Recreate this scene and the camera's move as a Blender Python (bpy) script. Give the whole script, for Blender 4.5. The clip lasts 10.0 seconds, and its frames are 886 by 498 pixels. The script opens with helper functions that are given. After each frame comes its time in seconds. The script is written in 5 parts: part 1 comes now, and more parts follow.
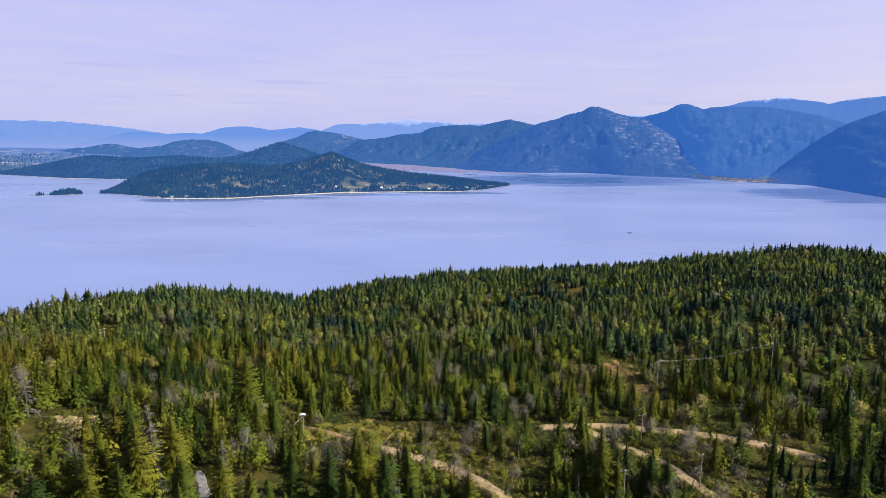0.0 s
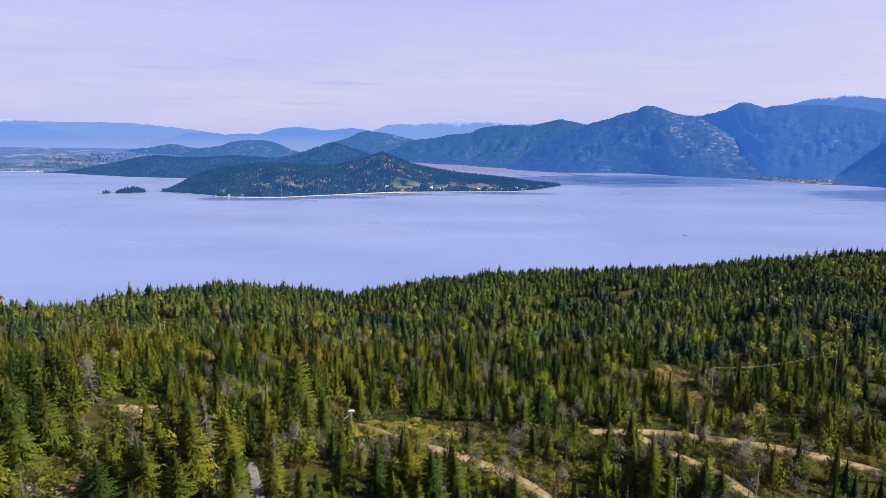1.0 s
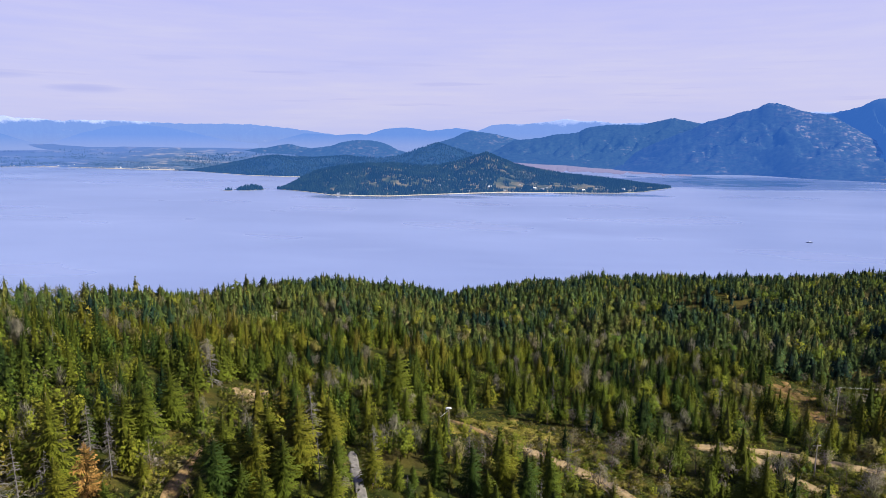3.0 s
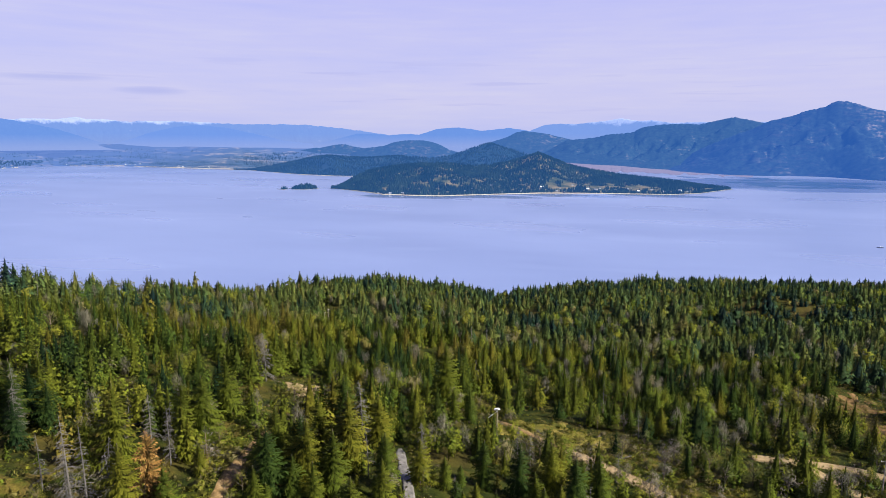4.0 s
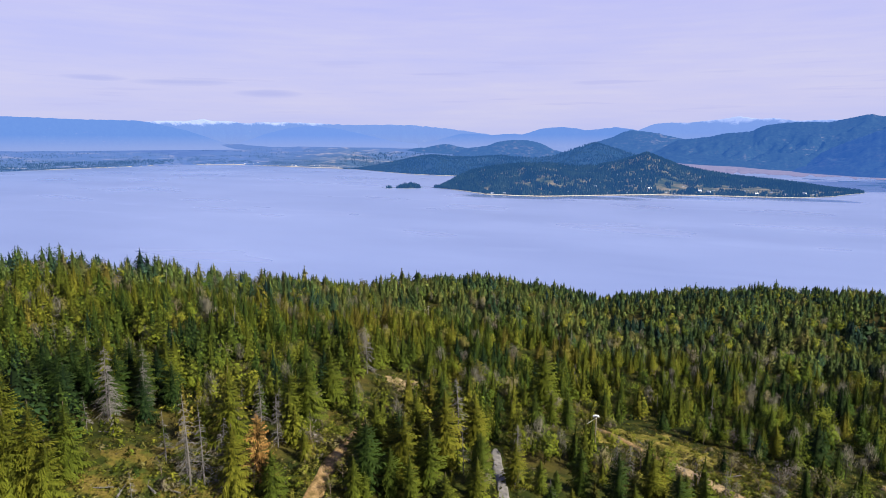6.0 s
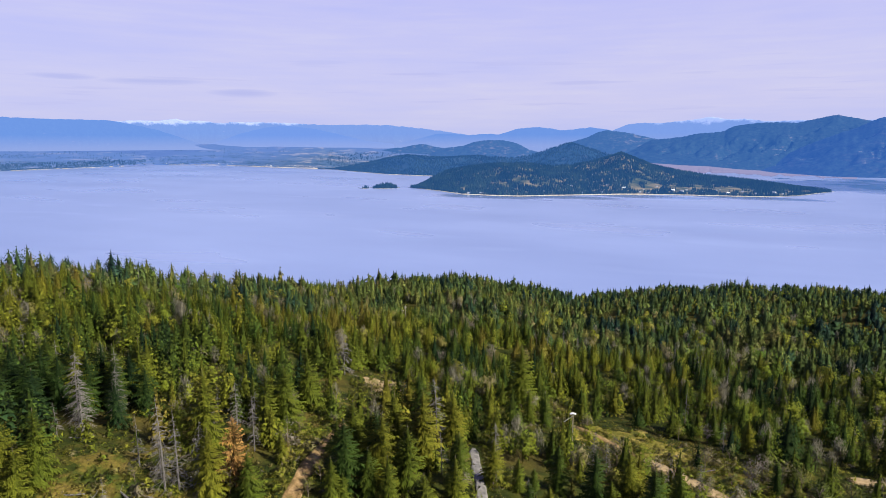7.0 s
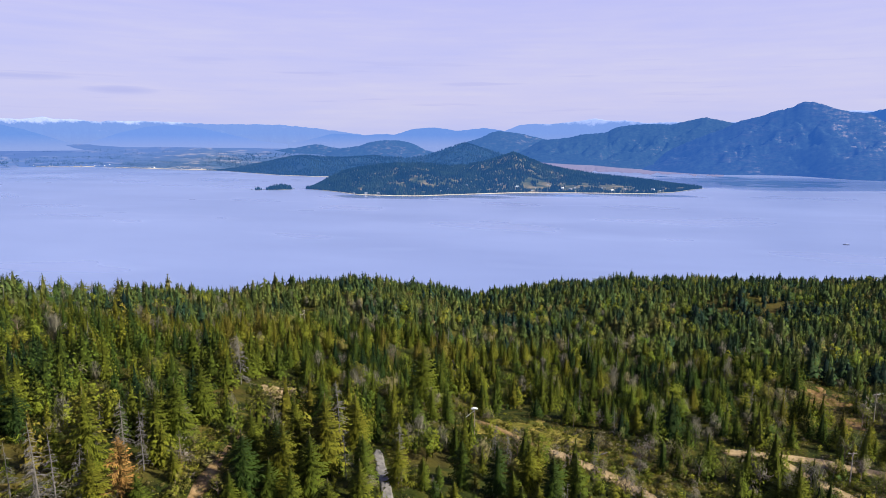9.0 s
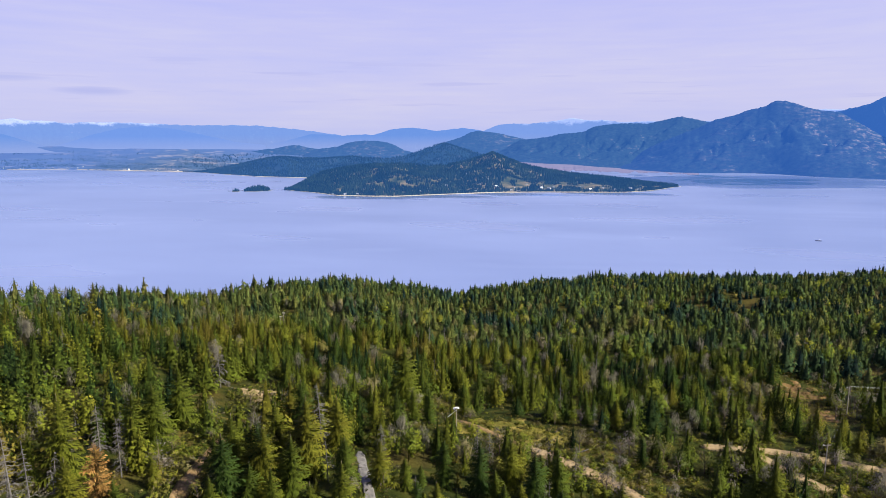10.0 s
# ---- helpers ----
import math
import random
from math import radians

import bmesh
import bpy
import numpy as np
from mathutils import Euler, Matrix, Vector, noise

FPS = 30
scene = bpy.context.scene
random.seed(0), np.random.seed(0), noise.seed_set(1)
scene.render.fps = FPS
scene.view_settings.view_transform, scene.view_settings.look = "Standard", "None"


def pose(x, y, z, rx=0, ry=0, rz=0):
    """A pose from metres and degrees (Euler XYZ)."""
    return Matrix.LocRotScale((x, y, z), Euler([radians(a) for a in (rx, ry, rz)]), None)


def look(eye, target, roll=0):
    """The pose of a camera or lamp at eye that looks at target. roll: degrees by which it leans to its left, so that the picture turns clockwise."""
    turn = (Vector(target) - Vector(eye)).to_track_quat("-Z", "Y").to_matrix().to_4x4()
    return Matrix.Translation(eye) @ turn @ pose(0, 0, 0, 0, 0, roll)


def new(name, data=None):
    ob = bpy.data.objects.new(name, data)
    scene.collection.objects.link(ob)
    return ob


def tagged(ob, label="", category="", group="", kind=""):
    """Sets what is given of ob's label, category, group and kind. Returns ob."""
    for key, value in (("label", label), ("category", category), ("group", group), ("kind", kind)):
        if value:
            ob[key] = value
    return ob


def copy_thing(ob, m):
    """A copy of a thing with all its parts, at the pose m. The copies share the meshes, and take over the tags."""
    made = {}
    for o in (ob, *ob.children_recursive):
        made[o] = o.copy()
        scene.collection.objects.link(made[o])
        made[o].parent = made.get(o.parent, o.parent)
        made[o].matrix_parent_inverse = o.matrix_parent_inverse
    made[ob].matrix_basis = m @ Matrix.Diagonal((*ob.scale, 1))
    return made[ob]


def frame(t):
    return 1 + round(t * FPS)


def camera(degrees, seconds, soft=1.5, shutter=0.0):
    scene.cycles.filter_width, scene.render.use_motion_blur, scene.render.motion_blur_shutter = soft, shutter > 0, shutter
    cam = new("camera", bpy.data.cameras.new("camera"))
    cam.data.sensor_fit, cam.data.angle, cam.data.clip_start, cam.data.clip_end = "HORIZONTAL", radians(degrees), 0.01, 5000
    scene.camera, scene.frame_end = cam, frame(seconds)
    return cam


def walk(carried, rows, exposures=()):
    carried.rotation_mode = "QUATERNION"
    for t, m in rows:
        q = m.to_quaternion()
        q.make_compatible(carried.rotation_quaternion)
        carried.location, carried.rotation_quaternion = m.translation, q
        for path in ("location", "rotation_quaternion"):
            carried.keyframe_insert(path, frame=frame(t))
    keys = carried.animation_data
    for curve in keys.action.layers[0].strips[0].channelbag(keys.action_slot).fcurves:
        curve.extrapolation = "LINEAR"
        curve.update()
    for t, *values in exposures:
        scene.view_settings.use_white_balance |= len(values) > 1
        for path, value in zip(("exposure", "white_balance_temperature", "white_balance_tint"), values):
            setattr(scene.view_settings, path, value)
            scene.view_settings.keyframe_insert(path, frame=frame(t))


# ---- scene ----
cam = camera(70.32, 10.0, 0.7)
# The camera stands over the wooded hill and turns to its left, then back again.
TURN = [(0, 0, 0.16), (0.5, 2.24, 0.13), (1, 4.53, 0.08), (1.5, 6.81, 0.06), (2, 9.1, 0.05), (2.5, 11.52, 0.03), (3, 13.87, 0.02), (3.5, 16.2, 0),
        (4, 18.52, -0.02), (4.5, 20.86, -0.05), (5, 23.17, -0.08), (5.5, 25.52, -0.12), (5.8, 26.91, -0.13), (6.1, 28.3, -0.14), (6.267, 28.95, -0.14), (6.433, 28.3, -0.14),
        (6.7, 27.06, -0.14), (7, 25.67, -0.13), (7.5, 23.32, -0.1), (8, 20.98, -0.09), (8.5, 18.66, -0.07), (9, 16.34, -0.06), (9.5, 14.02, -0.03),
        (9.6, 13.57, -0.05), (9.7, 13.25, -0.1), (9.8, 13.3, -0.2), (9.9, 13.85, -0.3), (10, 14.5, -0.35)]
PATH = [(t, pose(0, 0, 165, 80.2, 0, yaw) @ pose(0, 0, 0, 0, 0, lean)) for t, yaw, lean in TURN]
walk(cam, PATH, [(0, 1.32), (10, 1.32)])

# ---- light: a thin bright overcast with the sun high to the front right ----
SUN_AZ, SUN_UP = -93.0, 39.0
sun_way = Vector((-math.sin(radians(SUN_AZ)) * math.cos(radians(SUN_UP)), math.cos(radians(SUN_AZ)) * math.cos(radians(SUN_UP)), math.sin(radians(SUN_UP))))
sun = new("sun", bpy.data.lights.new("sun", "SUN"))
sun.data.energy, sun.data.angle, sun.data.color = 5.0, radians(0.6), (1.0, 0.93, 0.74)
sun.matrix_world = look(sun_way * 1000, (0, 0, 0))


class Nodes:
    """A short way to write node trees."""

    def __init__(self, tree):
        self.tree = tree
        tree.nodes.clear()

    def add(self, kind, **values):
        """A node with its inputs: a name, or i and the input's number."""
        return self.fill(self.tree.nodes.new("ShaderNode" + kind), **values)

    def fill(self, node, **values):
        for key, value in values.items():
            self.put(node, key, value)
        return node

    def put(self, node, key, value):
        socket = node.inputs[int(key[1:])] if key[0] == "i" and key[1:].isdigit() else node.inputs[key.replace("_", " ")]
        if isinstance(value, bpy.types.NodeSocket):
            self.tree.links.new(value, socket)
        elif isinstance(value, tuple) and len(value) == 3 and socket.type == "RGBA":
            socket.default_value = (*value, 1)
        else:
            socket.default_value = value

    def noise(self, scale, vector=None, detail=4.0, rough=0.55):
        node = self.add("TexNoise", Scale=scale, Detail=detail, Roughness=rough)
        if vector is not None:
            self.put(node, "Vector", vector)
        return node.outputs[0]

    def ramp(self, fac, *stops):
        node = self.add("ValToRGB", Fac=fac)
        while len(node.color_ramp.elements) < len(stops):
            node.color_ramp.elements.new(0.5)
        for e, (at, colour) in zip(node.color_ramp.elements, stops):
            e.position, e.color = at, (*colour, 1) if isinstance(colour, tuple) else (colour, colour, colour, 1)
        return node.outputs[0]

    def mix(self, fac, a, b, kind="MIX"):
        node = self.add("Mix")
        node.data_type, node.blend_type = "RGBA", kind
        for i, v in ((0, fac), (6, a), (7, b)):
            self.put(node, "i%d" % i, v)
        return node.outputs[2]

    def math(self, kind, a, b=0.0, c=0.0):
        node = self.add("Math")
        node.operation = kind
        for i, v in enumerate((a, b, c)):
            self.put(node, "i%d" % i, v)
        return node.outputs[0]

    def scaled(self, vector, size):
        return self.add("Mapping", Vector=vector, Scale=size).outputs[0]

    def attribute(self, name):
        node = self.add("Attribute")
        node.attribute_name = name
        return node.outputs["Fac"]

    def place(self):
        return self.add("NewGeometry").outputs["Position"]

    def out(self, shader, kind="OutputMaterial"):
        self.tree.links.new(shader, self.add(kind).inputs[0])


world = bpy.data.worlds.new("sky")
scene.world = world
world.use_nodes = True
n = Nodes(world.node_tree)
sky_node = n.add("TexSky")
sky_node.sky_type, sky_node.sun_disc, sky_node.sun_elevation, sky_node.sun_rotation, sky_node.dust_density = "NISHITA", False, radians(SUN_UP), radians(-SUN_AZ), 2.0
sky = n.mix(1.0, sky_node.outputs[0], (0.10, 0.10, 0.10), "MULTIPLY")
way = n.add("TexCoord").outputs["Generated"]
high = n.add("SeparateXYZ", Vector=way).outputs[2]
# veil of high cloud: streaks stretched along the horizon
streak = n.noise(2.2, n.scaled(way, (1.0, 1.0, 7.0)), 6.0, 0.6)
wisp = n.noise(6.0, n.scaled(way, (1.0, 1.0, 16.0)), 5.0, 0.6)
veil = n.ramp(n.math("ADD", n.math("MULTIPLY", streak, 0.7), n.math("MULTIPLY", wisp, 0.3)), (0.38, (0.47, 0.50, 0.97)), (0.52, (0.56, 0.56, 0.94)), (0.68, (0.68, 0.66, 0.90)))
glow = n.ramp(high, (0.0, (0.58, 0.63, 0.90)), (0.06, (0.69, 0.67, 0.87)), (0.22, (0.54, 0.55, 0.95)), (0.42, (0.36, 0.41, 0.84)), (0.8, (0.20, 0.26, 0.66)))
# the veil thins towards the zenith
cloud = n.mix(n.ramp(high, (0.22, 0.5), (0.6, 0.12)), glow, veil)
# a few thin grey-blue bars of cloud low over the far mountains
bars = n.noise(3.0, n.scaled(way, (2.0, 2.0, 42.0)), 3.0, 0.5)
low = n.math("MULTIPLY", n.ramp(bars, (0.60, 0.0), (0.70, 1.0)), n.ramp(high, (0.03, 0.0), (0.05, 1.0), (0.10, 1.0), (0.13, 0.0)))
cloud = n.mix(n.math("MULTIPLY", low, 0.32), cloud, (0.42, 0.44, 0.84))
# brighter, creamier haze towards the sun's side
xyz = n.add("SeparateXYZ", Vector=way)
sunward = n.math("ADD", n.math("MULTIPLY", xyz.outputs[0], sun_way.x), n.math("MULTIPLY", xyz.outputs[1], sun_way.y))
cream = n.math("MULTIPLY", n.ramp(sunward, (0.2, 0.0), (0.75, 1.0)), n.ramp(high, (0.02, 0.3), (0.07, 1.0), (0.18, 0.5), (0.4, 0.0)))
cloud = n.mix(n.math("MULTIPLY", cream, 0.9), cloud, (0.93, 0.83, 0.92))
# two lens-shaped clouds over the plain
turn = n.math("ARCTAN2", n.math("MULTIPLY", xyz.outputs[0], -1.0), xyz.outputs[1])
for at, up, wide, tall in ((49.6, 4.75, 4.4, 0.34), (42.9, 3.95, 3.1, 0.42), (56.0, 4.95, 2.6, 0.25)):
    u = n.math("DIVIDE", n.math("SUBTRACT", turn, radians(at)), radians(wide))
    v = n.math("DIVIDE", n.math("SUBTRACT", n.math("ADD", high, n.math("MULTIPLY", n.math("SUBTRACT", wisp, 0.5), 0.012)), math.sin(radians(up))), radians(tall))
    body = n.math("SUBTRACT", 1.0, n.math("ADD", n.math("MULTIPLY", u, u), n.math("MULTIPLY", v, v)))
    cloud = n.mix(n.ramp(body, (0.0, 0.0), (0.9, 0.6)), cloud, (0.43, 0.46, 0.86))
light = n.mix(0.9, sky, cloud)
n.out(n.add("Background", Color=light, Strength=0.415).outputs[0], "OutputWorld")


# ---- materials ----
def material(name, build, bump=0.0, bump_scale=2.0, lace=0.0, bent=False, **surface):
    """build(n) gives the base colour; surface holds the other inputs of the surface; bent foliage is shaded as one soft crown."""
    m = bpy.data.materials.new(name)
    m.use_nodes = True
    n = Nodes(m.node_tree)
    colour = build(n) if callable(build) else build
    bsdf = n.add("BsdfPrincipled", Base_Color=colour, **surface)
    if bump:
        n.put(bsdf, "Normal", n.add("Bump", Strength=bump, Distance=0.3, Height=n.noise(bump_scale, n.place(), 5.0)).outputs[0])
    if bent:
        node = n.add("Attribute")
        node.attribute_name = "bend"
        turn = n.add("VectorTransform", Vector=node.outputs["Vector"])
        turn.vector_type, turn.convert_from, turn.convert_to = "NORMAL", "OBJECT", "WORLD"
        n.put(bsdf, "Normal", turn.outputs[0])
    shader = bsdf.outputs[0]
    if bent:
        # thin leaves and needles let some light through
        shader = n.add("MixShader", Fac=0.12, i1=shader, i2=n.add("BsdfTranslucent", Color=colour, Normal=turn.outputs[0]).outputs[0]).outputs[0]
    if lace:
        # gaps between the needles and twigs of a spray
        gap = n.ramp(n.noise(4.5, n.place(), 3.0, 0.7), (lace - 0.02, 0.0), (lace + 0.02, 1.0))
        shader = n.add("MixShader", Fac=gap, i1=n.add("BsdfTransparent").outputs[0], i2=shader).outputs[0]
    n.out(shader)
    return m


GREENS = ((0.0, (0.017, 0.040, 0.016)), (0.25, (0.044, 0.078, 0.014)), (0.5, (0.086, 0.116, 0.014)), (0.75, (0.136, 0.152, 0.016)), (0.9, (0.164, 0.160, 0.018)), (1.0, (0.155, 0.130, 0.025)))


def needles(from_tree, low=0.16, spread=0.62, blue=1.0, green=1.0):
    def build(n):
        tone = n.add("ObjectInfo").outputs["Random"] if from_tree else n.attribute("tint")
        if from_tree:
            tone = n.math("ADD", n.math("MULTIPLY", tone, spread), low)
        bough = n.add("NewGeometry").outputs["Random Per Island"]
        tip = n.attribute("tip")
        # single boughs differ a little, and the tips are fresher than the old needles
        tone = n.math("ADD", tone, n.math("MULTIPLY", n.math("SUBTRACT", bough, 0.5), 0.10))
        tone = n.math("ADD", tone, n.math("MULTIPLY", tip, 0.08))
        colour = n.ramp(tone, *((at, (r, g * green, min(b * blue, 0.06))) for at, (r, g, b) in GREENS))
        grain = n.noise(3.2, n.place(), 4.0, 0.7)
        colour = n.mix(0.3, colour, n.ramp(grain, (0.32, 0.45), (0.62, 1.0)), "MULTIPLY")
        # older needles are darker, deepened with painted shade towards the inside of the crown
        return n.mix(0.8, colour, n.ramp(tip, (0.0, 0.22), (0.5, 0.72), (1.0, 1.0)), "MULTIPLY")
    return build


M = {}
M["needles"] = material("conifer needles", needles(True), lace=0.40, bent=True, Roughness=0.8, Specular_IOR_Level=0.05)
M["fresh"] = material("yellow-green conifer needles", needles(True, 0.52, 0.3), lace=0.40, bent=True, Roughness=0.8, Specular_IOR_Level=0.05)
# a dark green kind, its colour lowered further for the stand's shade
M["deep"] = material("dark green, shade-toned conifer needles", needles(True, 0.0, 0.22), lace=0.40, bent=True, Roughness=0.8, Specular_IOR_Level=0.05)
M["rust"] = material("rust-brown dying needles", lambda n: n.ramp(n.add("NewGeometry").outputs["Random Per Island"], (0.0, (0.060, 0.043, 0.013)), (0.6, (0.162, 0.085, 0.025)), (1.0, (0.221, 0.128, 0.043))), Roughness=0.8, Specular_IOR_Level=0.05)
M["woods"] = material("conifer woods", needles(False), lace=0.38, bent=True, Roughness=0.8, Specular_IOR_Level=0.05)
# blue and green raised: distance haze put into the needle colour
M["far_woods"] = material("distant haze-tinted conifer woods", needles(False, blue=2.6, green=1.10), bent=True, Roughness=0.8, Specular_IOR_Level=0.05)
M["bark"] = material("conifer bark", lambda n: n.ramp(n.noise(4.0, n.place()), (0.3, (0.07, 0.05, 0.04)), (0.7, (0.17, 0.13, 0.10))), 0.6, 12.0, Roughness=0.9)
M["dead"] = material("weathered dead wood", lambda n: n.ramp(n.noise(2.5, n.place()), (0.3, (0.047, 0.043, 0.044)), (0.7, (0.140, 0.128, 0.123))), 0.4, 15.0, Roughness=0.9)
M["twigs"] = material("bare twigs", lambda n: n.ramp(n.add("NewGeometry").outputs["Random Per Island"], (0.0, (0.070, 0.066, 0.046)), (1.0, (0.175, 0.158, 0.118))), bent=True, Roughness=0.9)


def shrub_colour(n):
    tone = n.attribute("tint")
    leaf = n.add("NewGeometry").outputs["Random Per Island"]
    c = n.ramp(tone, (0.0, (0.049, 0.086, 0.011)), (0.3, (0.115, 0.138, 0.012)), (0.5, (0.164, 0.164, 0.018)), (0.66, (0.152, 0.131, 0.045)), (0.82, (0.135, 0.117, 0.082)), (1.0, (0.168, 0.146, 0.123)))
    return n.mix(0.35, c, n.ramp(leaf, (0.0, 0.45), (0.8, 1.0)), "MULTIPLY")


M["shrub"] = material("shrub leaves and twigs", shrub_colour, lace=0.42, bent=True, Roughness=0.8, Specular_IOR_Level=0.1)


def tuft_colour(n):
    leaf = n.add("NewGeometry").outputs["Random Per Island"]
    c = n.ramp(n.attribute("tint"), (0.0, (0.037, 0.066, 0.008)), (0.35, (0.098, 0.115, 0.011)), (0.6, (0.189, 0.156, 0.025)), (0.8, (0.221, 0.160, 0.037)), (1.0, (0.262, 0.205, 0.090)))
    return n.mix(0.5, c, n.ramp(leaf, (0.0, 0.35), (0.8, 1.0)), "MULTIPLY")


M["tufts"] = material("grass and heath tufts", tuft_colour, bent=True, Roughness=0.9, Specular_IOR_Level=0.1)


def hill_ground(n):
    p = n.place()
    big, mid, fine = n.noise(0.035, p, 5.0), n.noise(0.22, p, 5.0), n.noise(1.6, p, 4.0, 0.7)
    c = n.ramp(mid, (0.32, (0.010, 0.016, 0.003)), (0.5, (0.028, 0.036, 0.005)), (0.68, (0.066, 0.059, 0.011)))
    c = n.mix(n.ramp(big, (0.52, 0.0), (0.70, 0.6)), c, (0.11, 0.074, 0.022))
    return n.mix(0.8, c, n.ramp(fine, (0.3, 0.25), (0.72, 1.0)), "MULTIPLY")


M["ground"] = material("brush and dry grass", hill_ground, 1.0, 0.9, Roughness=0.95, Specular_IOR_Level=0.08)


def grass_ground(n):
    p = n.place()
    c = n.ramp(n.noise(0.16, p, 6.0, 0.65), (0.36, (0.06, 0.068, 0.010)), (0.47, (0.135, 0.122, 0.022)), (0.58, (0.225, 0.178, 0.045)), (0.70, (0.30, 0.225, 0.085)))
    return n.mix(0.85, c, n.ramp(n.noise(1.1, p, 5.0, 0.75), (0.35, 0.35), (0.62, 1.0)), "MULTIPLY")


M["grass"] = material("dry yellow grass", grass_ground, 0.8, 2.0, Roughness=0.95, Specular_IOR_Level=0.08)
M["meadow"] = material("olive brush and grass", lambda n: n.mix(0.85, n.ramp(n.noise(0.2, n.place(), 6.0, 0.65), (0.36, (0.020, 0.031, 0.005)), (0.47, (0.047, 0.054, 0.008)), (0.56, (0.089, 0.071, 0.014)), (0.67, (0.115, 0.085, 0.024))), n.ramp(n.noise(1.3, n.place(), 5.0, 0.75), (0.35, 0.3), (0.62, 1.0)), "MULTIPLY"), 1.0, 1.2, Roughness=0.95, Specular_IOR_Level=0.1)
M["earth"] = material("rusty bare earth", lambda n: n.mix(0.7, n.ramp(n.noise(0.15, n.place(), 6.0, 0.65), (0.35, (0.07, 0.065, 0.018)), (0.5, (0.16, 0.095, 0.04)), (0.7, (0.25, 0.15, 0.075))), n.ramp(n.noise(1.0, n.place(), 5.0, 0.7), (0.35, 0.35), (0.62, 1.0)), "MULTIPLY"), 0.8, 1.0, Roughness=0.95, Specular_IOR_Level=0.1)
M["dirt"] = material("sandy dirt track", lambda n: n.mix(0.5, n.ramp(n.noise(0.5, n.place(), 5.0), (0.3, (0.16, 0.115, 0.06)), (0.7, (0.33, 0.245, 0.145))), n.ramp(n.noise(4.0, n.place(), 4.0), (0.3, 0.5), (0.7, 1.0)), "MULTIPLY"), 0.5, 3.0, Roughness=0.95, Specular_IOR_Level=0.1)
M["rutted"] = material("brown rutted earth", lambda n: n.mix(0.6, n.ramp(n.noise(0.6, n.place(), 5.0), (0.3, (0.08, 0.06, 0.02)), (0.5, (0.17, 0.11, 0.05)), (0.7, (0.28, 0.19, 0.10))), n.ramp(n.noise(3.0, n.place(), 4.0), (0.3, 0.4), (0.7, 1.0)), "MULTIPLY"), 0.8, 2.0, Roughness=0.95, Specular_IOR_Level=0.1)
M["gravel"] = material("grey gravel lane", lambda n: n.mix(0.5, n.ramp(n.noise(0.6, n.place(), 5.0), (0.3, (0.08, 0.078, 0.08)), (0.7, (0.20, 0.185, 0.18))), n.ramp(n.noise(5.0, n.place(), 4.0), (0.3, 0.5), (0.7, 1.0)), "MULTIPLY"), 0.5, 4.0, Roughness=0.95, Specular_IOR_Level=0.1)


def water_material():
    m = bpy.data.materials.new("lake water")
    m.use_nodes = True
    n = Nodes(m.node_tree)
    p = n.place()
    patch = n.noise(0.0016, n.scaled(p, (1.0, 2.2, 1.0)), 4.0)
    c = n.ramp(patch, (0.35, (0.102, 0.142, 0.290)), (0.65, (0.134, 0.178, 0.342)))
    # wind-ruffled water with calm slicks
    calm = n.ramp(n.noise(0.0022, n.scaled(p, (1.0, 2.6, 1.0)), 2.0, 0.5), (0.55, 0.0), (0.78, 0.6))
    # lee water under the far shores
    xyz = n.add("SeparateXYZ", Vector=p)
    edge = n.math("MULTIPLY", n.math("SUBTRACT", n.noise(0.003, n.scaled(p, (1.0, 4.0, 1.0)), 2.0, 0.5), 0.5), 2.0)
    for cx, cy, wide, deep in ((560, 2720, 620, 430), (1330, 1980, 400, 330), (-700, 1730, 190, 60), (-484, 1810, 200, 55), (-240, 1935, 220, 60), (20, 1990, 200, 55)):
        u = n.math("DIVIDE", n.math("SUBTRACT", xyz.outputs[0], cx), wide)
        v = n.math("DIVIDE", n.math("SUBTRACT", xyz.outputs[1], cy), deep)
        inside = n.math("SUBTRACT", n.math("ADD", 1.0, edge), n.math("ADD", n.math("MULTIPLY", u, u), n.math("MULTIPLY", v, v)))
        calm = n.math("MAXIMUM", calm, n.ramp(inside, (0.0, 0.0), (0.35, 1.0), (1.0, 1.5)))
    bsdf = n.add("BsdfPrincipled", Base_Color=c, Roughness=n.math("SUBTRACT", 0.31, n.math("MULTIPLY", calm, 0.19)), IOR=1.33)
    n.out(bsdf.outputs[0])
    return m


M["water"] = water_material()


def plain_colour(n):
    p = n.place()
    field = n.add("TexVoronoi", Vector=n.scaled(p, (0.008, 0.008, 0.10)), Scale=1.0)
    patch = n.noise(0.007, n.scaled(p, (1.0, 1.0, 9.0)), 6.0, 0.7)
    fields = n.ramp(n.add("SeparateColor", Color=field.outputs["Color"]).outputs[0], (0.0, (0.05, 0.08, 0.08)), (0.45, (0.11, 0.12, 0.10)), (0.6, (0.20, 0.18, 0.15)), (1.0, (0.34, 0.28, 0.20)))
    # farmland on the plain alone, woods below the mountains
    west = n.ramp(n.math("DIVIDE", n.add("SeparateXYZ", Vector=p).outputs[0], -2000.0), (0.3, 0.0), (0.6, 1.0))
    return n.mix(n.math("MULTIPLY", west, n.ramp(patch, (0.50, 0.0), (0.58, 1.0))), (0.020, 0.048, 0.060), fields)


